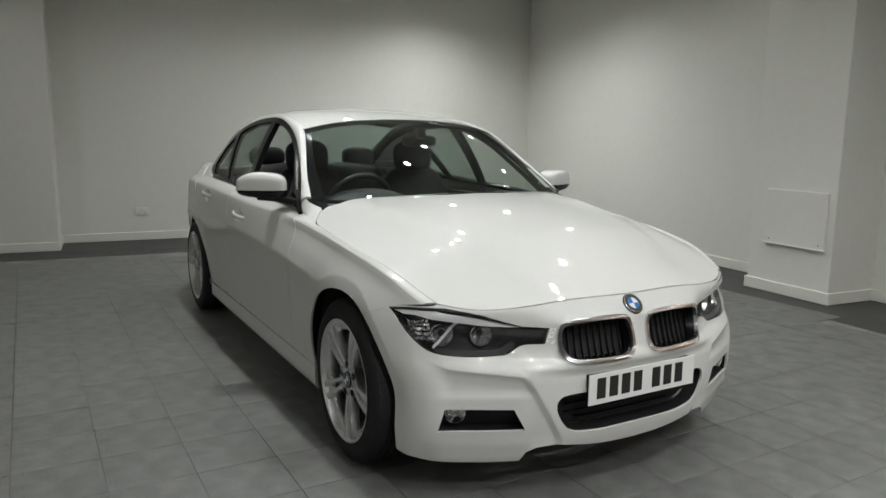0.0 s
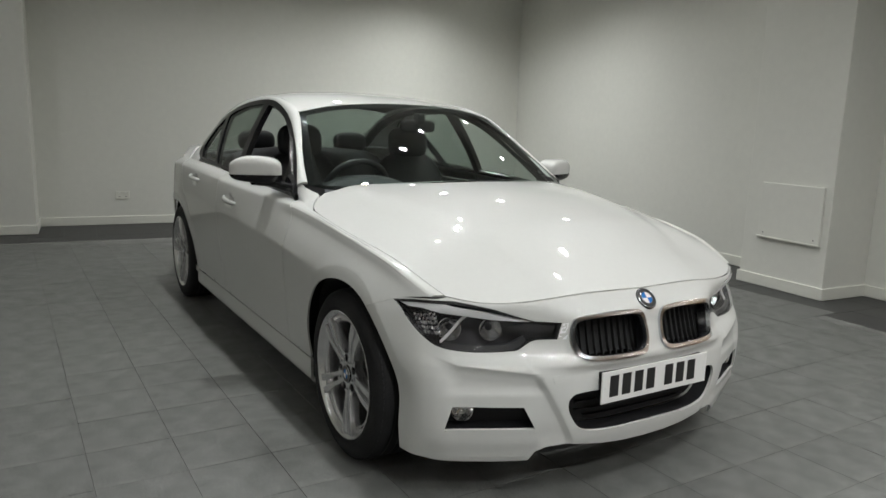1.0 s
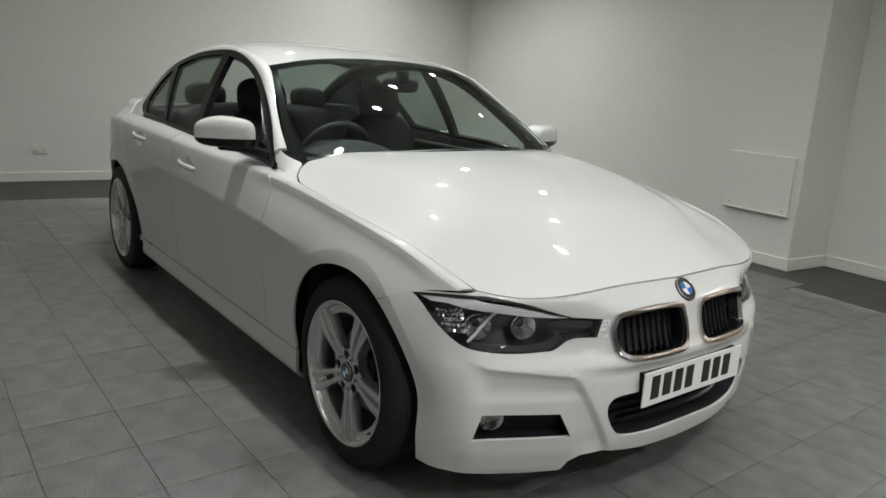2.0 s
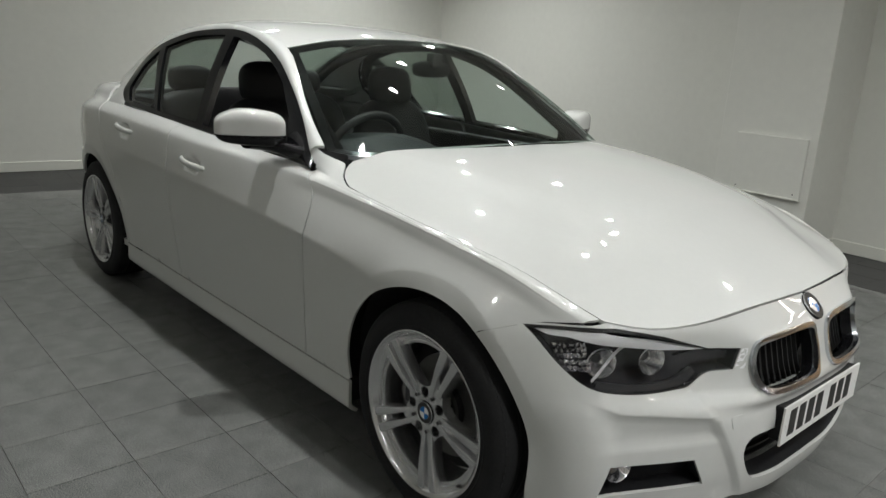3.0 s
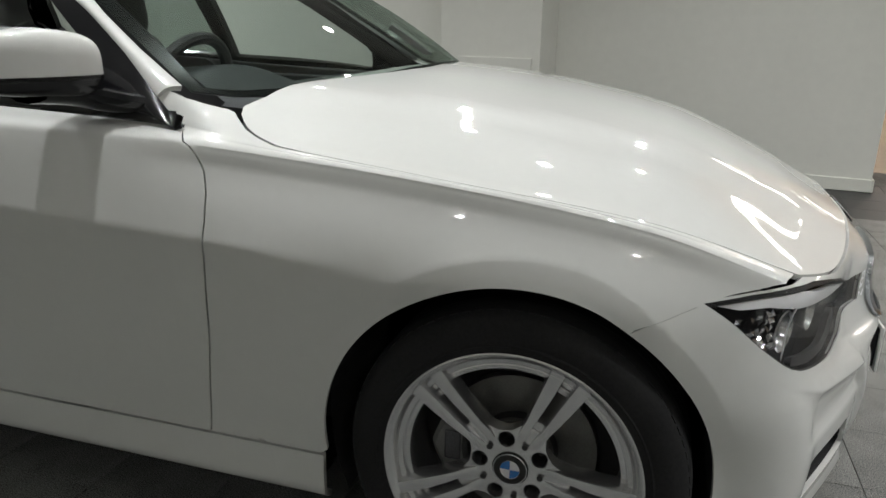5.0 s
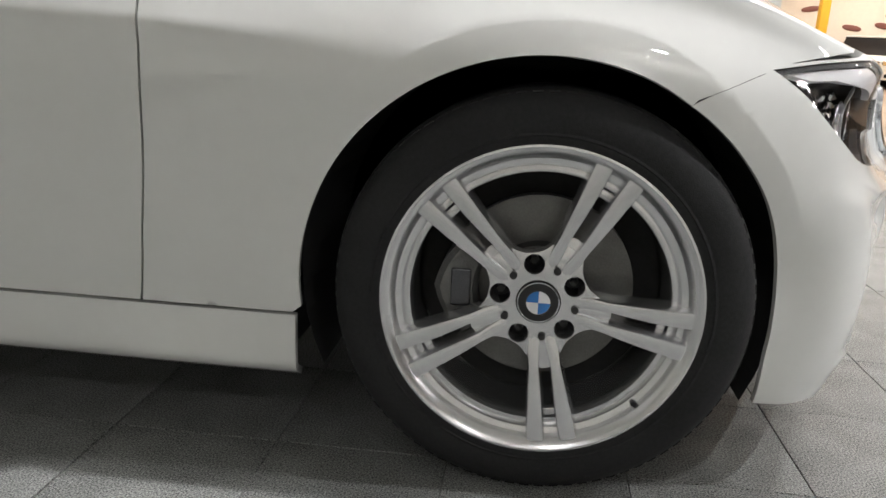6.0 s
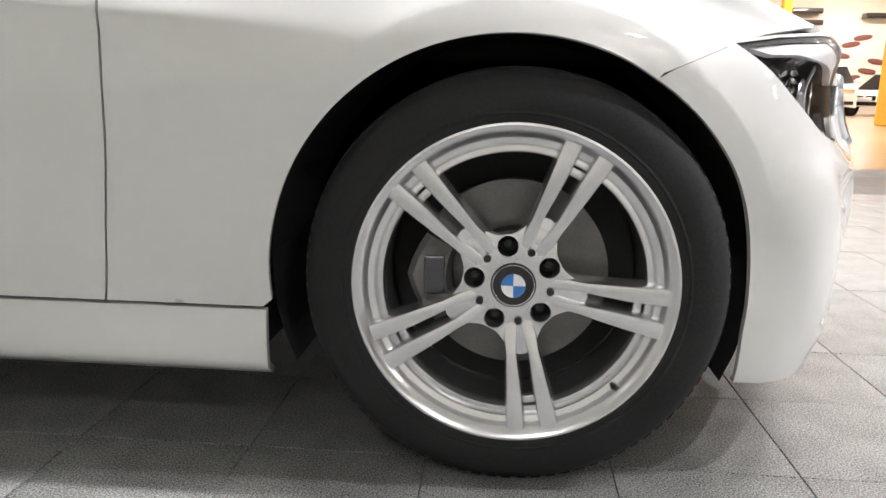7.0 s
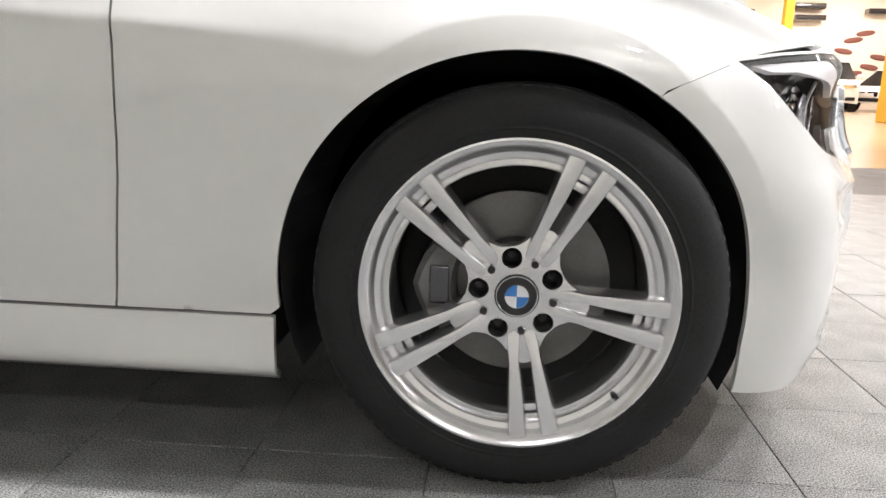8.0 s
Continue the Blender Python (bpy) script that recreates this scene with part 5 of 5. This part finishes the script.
panel("cowl_grille", skin(-1), [(-0.58, 8.3 * US), (-0.44, 8.3 * US), (-0.36, 10 * US), (-0.44, 11.7 * US), (-0.58, 11.7 * US), (-0.45, 10 * US)][::-1], [], 0.05, BLACK_PLASTIC, car, thick=False).location.z = -0.012

# ---- the hall beyond the opening ----
CREAM = material("warm_white_paint", (0.74, 0.72, 0.66), 0.35, coat=0.8)
BROWN = material("dark_car_paint", (0.03, 0.025, 0.025), 0.25, coat=1.0)
bm = bmesh.new()
for q in (((-30, 4.66), (45, 4.66), (45, 60), (-30, 60)),):
    bm.faces.new([bm.verts.new((x, y, -0.004)) for x, y in q])
bmesh.ops.remove_doubles(bm, verts=bm.verts[:], dist=1e-4)
hall = part("hall_floor", bm, HALL_FLOOR)
tagged(hall, "polished tan floor of the hall beyond", "floor", kind="structure")
for nm, lo, hi in (("wall_hall_far", (-30, 27, 0), (45, 27.3, 5)), ("wall_hall_side", (30, 4.7, 0), (30.3, 27, 5)), ("wall_hall_back", (-12.3, 4.7, 0), (-12, 27, 5))):
    tagged(part(nm, box(bmesh.new(), lo, hi), HALL_WALL), "bright cream wall of the hall beyond", "wall", kind="structure")
tagged(part("ceiling_hall", box(bmesh.new(), (-12, 4.7, 4.8), (30, 27.3, 5.0)), HALL_WALL), "cream hall ceiling with strip lights", "ceiling", kind="structure")
for cx, cz in ((10.8, 3.65), (10.85, 3.24), (13.4, 3.5), (8.3, 3.4)):
    root = empty("air_unit", "dark flat air unit high on the hall wall", "air unit", (cx, 26.9, cz), "air units on the hall wall")
    part("body", box(bmesh.new(), (-0.55, -0.28, -0.10), (0.55, 0.098, 0.10), None, 0.03), BROWN, root)
    part("outlet", box(bmesh.new(), (-0.48, -0.29, -0.07), (0.48, -0.27, -0.02), None, 0.006), BLACK_PLASTIC, root)
tagged(part("ceiling_front", box(bmesh.new(), (-12, -14, 4.8), (30, 4.7, 5.0)), CEILING), "off-white ceiling in front of the bay", "ceiling", kind="structure")
bm = bmesh.new()
bm.faces.new([bm.verts.new((x, y, -0.004)) for x, y in ((6.2, -14), (30, -14), (30, 4.66), (6.2, 4.66))])
tagged(part("floor_front", bm, TILE), "grey stone floor in front of the bay", "floor", kind="structure")
for nm, lo, hi in (("wall_front_far", (30, -14, 0), (30.3, 4.7, 5)), ("wall_front_near", (5.0, -14.3, 0), (30, -14, 5))):
    tagged(part(nm, box(bmesh.new(), lo, hi), WALL), "plain off-white wall in front of the bay", "wall", kind="structure")
for px, py, pr in ((9.6, 25.4, 0.15), (8.45, 15.0, 0.26)):
    bm = bmesh.new()
    box(bm, (px - pr, py - pr, 0), (px + pr, py + pr, 4.8), None, 0.02)
    tagged(part("hall_post", bm, YELLOW), "yellow painted square steel post", "post")
# the four below y 4 are unseen, made brighter to light the car's nose
for k, (tx, ty) in enumerate(((4, 12), (9, 12), (14, 12), (4, 18), (9, 18), (14, 18), (6, 24), (12, 24), (9, 2), (9, -3), (14, 2), (14, -3))):
    root = empty("strip_light", "long white ceiling strip light, lit", "strip light", (tx, ty, 4.74), "hall strip lights")
    part("fitting", box(bmesh.new(), (-1.3, -0.12, 0.0), (1.3, 0.12, 0.06), None, 0.01), WHITE_PLATE, root)
    part("tube", box(bmesh.new(), (-1.25, -0.05, -0.03), (1.25, 0.05, -0.002), None, 0.01), TUBE_GLOW if ty > 4 else LAMP_GLOW, root, "glowing tube")


def hall_car(x, y, turn, paint, tall, label):
    """A parked car seen far off, facing -y before its turn."""
    root = empty("parked_car", label, "car", (x, y, 0), "parked cars in the hall")
    h, L, W = (1.66, 4.6, 0.92) if tall else (1.43, 4.4, 0.88)
    hood = 1.05 if tall else 0.86
    prof = [(-L / 2 + 0.02, 0.30), (-L / 2, 0.55), (-L / 2 + 0.06, hood - 0.18), (-L / 2 + 0.25, hood - 0.06), (-L / 2 + 1.15, hood), (L / 2 - 0.1, hood + 0.03), (L / 2, 0.7), (L / 2 - 0.05, 0.32)]
    bm = bmesh.new()
    rows = []
    for k in range(9):
        w = -W + 2 * W * k / 8
        q = abs(w / W)
        rows.append([bm.verts.new((w, yy + (0.22 * q**3 if yy < -L / 2 + 0.3 else -0.15 * q**3 if yy > L / 2 - 0.2 else 0), zz - 0.04 * q**3)) for yy, zz in prof])
    for a, b in zip(rows, rows[1:]):
        for i in range(len(prof)):
            bm.faces.new((a[i], a[(i + 1) % len(prof)], b[(i + 1) % len(prof)], b[i]))
    bm.faces.new(rows[0])
    bm.faces.new(rows[-1])
    part("body", bm, paint, root, smooth=True)
    bm = bmesh.new()
    base = [bm.verts.new(p) for p in ((-W * 0.92, -L / 2 + 1.1, hood), (W * 0.92, -L / 2 + 1.1, hood), (W * 0.92, L / 2 - 0.3, hood + 0.02), (-W * 0.92, L / 2 - 0.3, hood + 0.02))]
    topv = [bm.verts.new(p) for p in ((-W * 0.68, -L / 2 + 1.85, h - 0.05), (W * 0.68, -L / 2 + 1.85, h - 0.05), (W * 0.68, L / 2 - 0.9, h - 0.05), (-W * 0.68, L / 2 - 0.9, h - 0.05))]
    for i in range(4):
        bm.faces.new((base[i], base[(i + 1) % 4], topv[(i + 1) % 4], topv[i]))
    bm.faces.new(topv)
    part("glasshouse", bm, BLACK_GLOSS, root)
    part("roof", box(bmesh.new(), (-W * 0.70, -L / 2 + 1.8, h - 0.06), (W * 0.70, L / 2 - 0.85, h), None, 0.03), paint, root)
    f = -L / 2
    part("front_grille", box(bmesh.new(), (-0.36, f - 0.02, hood - 0.36), (-0.03, f + 0.10, hood - 0.20), None, 0.04), BLACK_GLOSS, root)
    part("front_grille", box(bmesh.new(), (0.03, f - 0.02, hood - 0.36), (0.36, f + 0.10, hood - 0.20), None, 0.04), BLACK_GLOSS, root)
    part("air_intake", box(bmesh.new(), (-0.45, f - 0.015, 0.34), (0.45, f + 0.1, 0.46), None, 0.02), BLACK_PLASTIC, root)
    part("number_plate", box(bmesh.new(), (-0.26, f - 0.03, 0.50), (0.26, f + 0.02, 0.61), None, 0.004), WHITE_PLATE, root)
    for sg in (-1, 1):
        part("headlamp", box(bmesh.new(), (sg * 0.62 - 0.2, f + 0.05, hood - 0.34), (sg * 0.62 + 0.2, f + 0.25, hood - 0.18), None, 0.04), REFLECTOR, root)
        part("fog_opening", box(bmesh.new(), (sg * 0.68 - 0.14, f + 0.03, 0.36), (sg * 0.68 + 0.14, f + 0.2, 0.47), None, 0.02), BLACK_PLASTIC, root)
        part("door_mirror", swollen(bmesh.new(), pose(sg * (W + 0.08), f + 1.45, hood + 0.08), 0.12, 0.07, 0.08, 3), paint, root, smooth=True)
        for wy in (f + 0.85, L / 2 - 0.95):
            bm = bmesh.new()
            bmesh.ops.create_cone(bm, cap_ends=True, segments=32, radius1=0.34, radius2=0.34, depth=0.22, matrix=pose(sg * (W - 0.10), wy, 0.34, 0, 90))
            tyre_ = part("wheel", bm, RUBBER, root, "black tyre with silver rim")
            bm = bmesh.new()
            bmesh.ops.create_cone(bm, cap_ends=True, segments=24, radius1=0.22, radius2=0.18, depth=0.02, matrix=pose(sg * (W + 0.015), wy, 0.34, 0, 90))
            part("rim", bm, ALLOY, tyre_)
    root.rotation_euler = (0, 0, radians(turn))
    return root


hall_car(11.0, 25.0, -20, CREAM, True, "white sport utility car parked in the bright hall")
hall_car(7.75, 24.0, -20, BROWN, True, "black sport utility car parked in the bright hall")
hall_car(13.4, 24.9, -50, CREAM, False, "white hatchback car parked in the bright hall")
for k, (gx, gz) in enumerate(((8.6, 2.2), (9.7, 2.6), (11.2, 2.0), (12.6, 2.5), (13.6, 1.9), (15.2, 2.4), (12.0, 1.5), (15.9, 1.6), (13.3, 1.55), (13.0, 2.75), (12.3, 2.1), (12.75, 1.3))):
    bm = swollen(bmesh.new(), pose(gx, 26.98, gz, 0, 8 * (-1) ** k, 0), 0.34, 0.03, 0.10, 2.4, 8, 16)
    tagged(part("wall_graphic", bm, material("graphic_maroon", (0.20, 0.07, 0.05), 0.6) if k == 0 else bpy.data.materials["graphic_maroon"]), "small dark red oval sign on the hall wall", "wall sign", "ovals on the hall wall")

# ---- floor tiles ----
TILE_P, TX0, TY0 = 0.308, 0.482, -0.49
slab = part("floor", box(bmesh.new(), (-7.0, -8.8, -0.12), (6.2, 4.66, -0.0035)), GROUT)
tagged(slab, "grey square stone floor tiles with fine joints", "floor", kind="structure")


def tile_mesh(name, mat):
    bm = bmesh.new()
    h = TILE_P / 2 - 0.0010
    box(bm, (-h, -h, -0.010), (h, h, 0), None)
    top_edges = [e for e in bm.edges if all(v.co.z > -0.001 for v in e.verts)]
    bmesh.ops.bevel(bm, geom=top_edges, offset=0.0008, segments=1, affect="EDGES")
    bmesh.ops.delete(bm, geom=[f for f in bm.faces if f.normal.z < -0.9], context="FACES")
    me = bpy.data.meshes.new(name)
    bm.to_mesh(me)
    bm.free()
    me.materials.append(mat)
    return me


tile_me = tile_mesh("tile", TILE)
near, rest, dark = [], [], []
inv_room = PIVOT.inverted()
for i in range(-24, 19):
    for j in range(-27, 17):
        x, y = TX0 + (i + 0.5) * TILE_P, TY0 + (j + 0.5) * TILE_P
        r = inv_room @ Vector((x, y, 0))
        if r.x > -4.07 and r.y < -0.38:
            (near if -2.9 < x < 1.6 and -2.2 < y < 1.4 else rest).append((x, y))
near.sort(key=lambda p: abs(p[0] + 0.2) + abs(p[1] + 0.9))
rest += near[300:]
for x, y in near[:300]:
    ob = new("tile", tile_me)
    ob.parent = slab
    ob.location = (x, y, random.uniform(-0.0006, 0.0006))


def joined_tiles(name, places, mat, label, turned=None):
    me0 = tile_mesh("piece", mat)
    co = [v.co.copy() for v in me0.vertices]
    fs = [tuple(p.vertices) for p in me0.polygons]
    vs, faces = [], []
    for x, y in places:
        k, dz = len(vs), random.uniform(-0.0006, 0.0006)
        for c in co:
            p = Vector((x + c.x, y + c.y, c.z + dz))
            vs.append(turned @ p if turned else p)
        faces += [tuple(k + i for i in f) for f in fs]
    return tagged(mesh_object(name, vs, faces, mat), label, "floor tiles", kind="stuff")


joined_tiles("floor_tiles", rest, TILE, "grey square stone tiles farther from the car")
border = []
for i in range(-40, 40):
    for j in range(-40, 10):
        u, v = (i + 0.5) * TILE_P, -0.38 + (j + 0.5) * TILE_P
        if -5.5 < u < 5.4 and (v > -0.38 or u < -4.07 - 0.1) and v < 0.9 and v > -8.0:
            border.append((u, v))
joined_tiles("border_tiles", border, TILE_DARK, "dark stone border tiles along the walls", PIVOT @ Matrix.Translation((0, 0, -0.0015)))
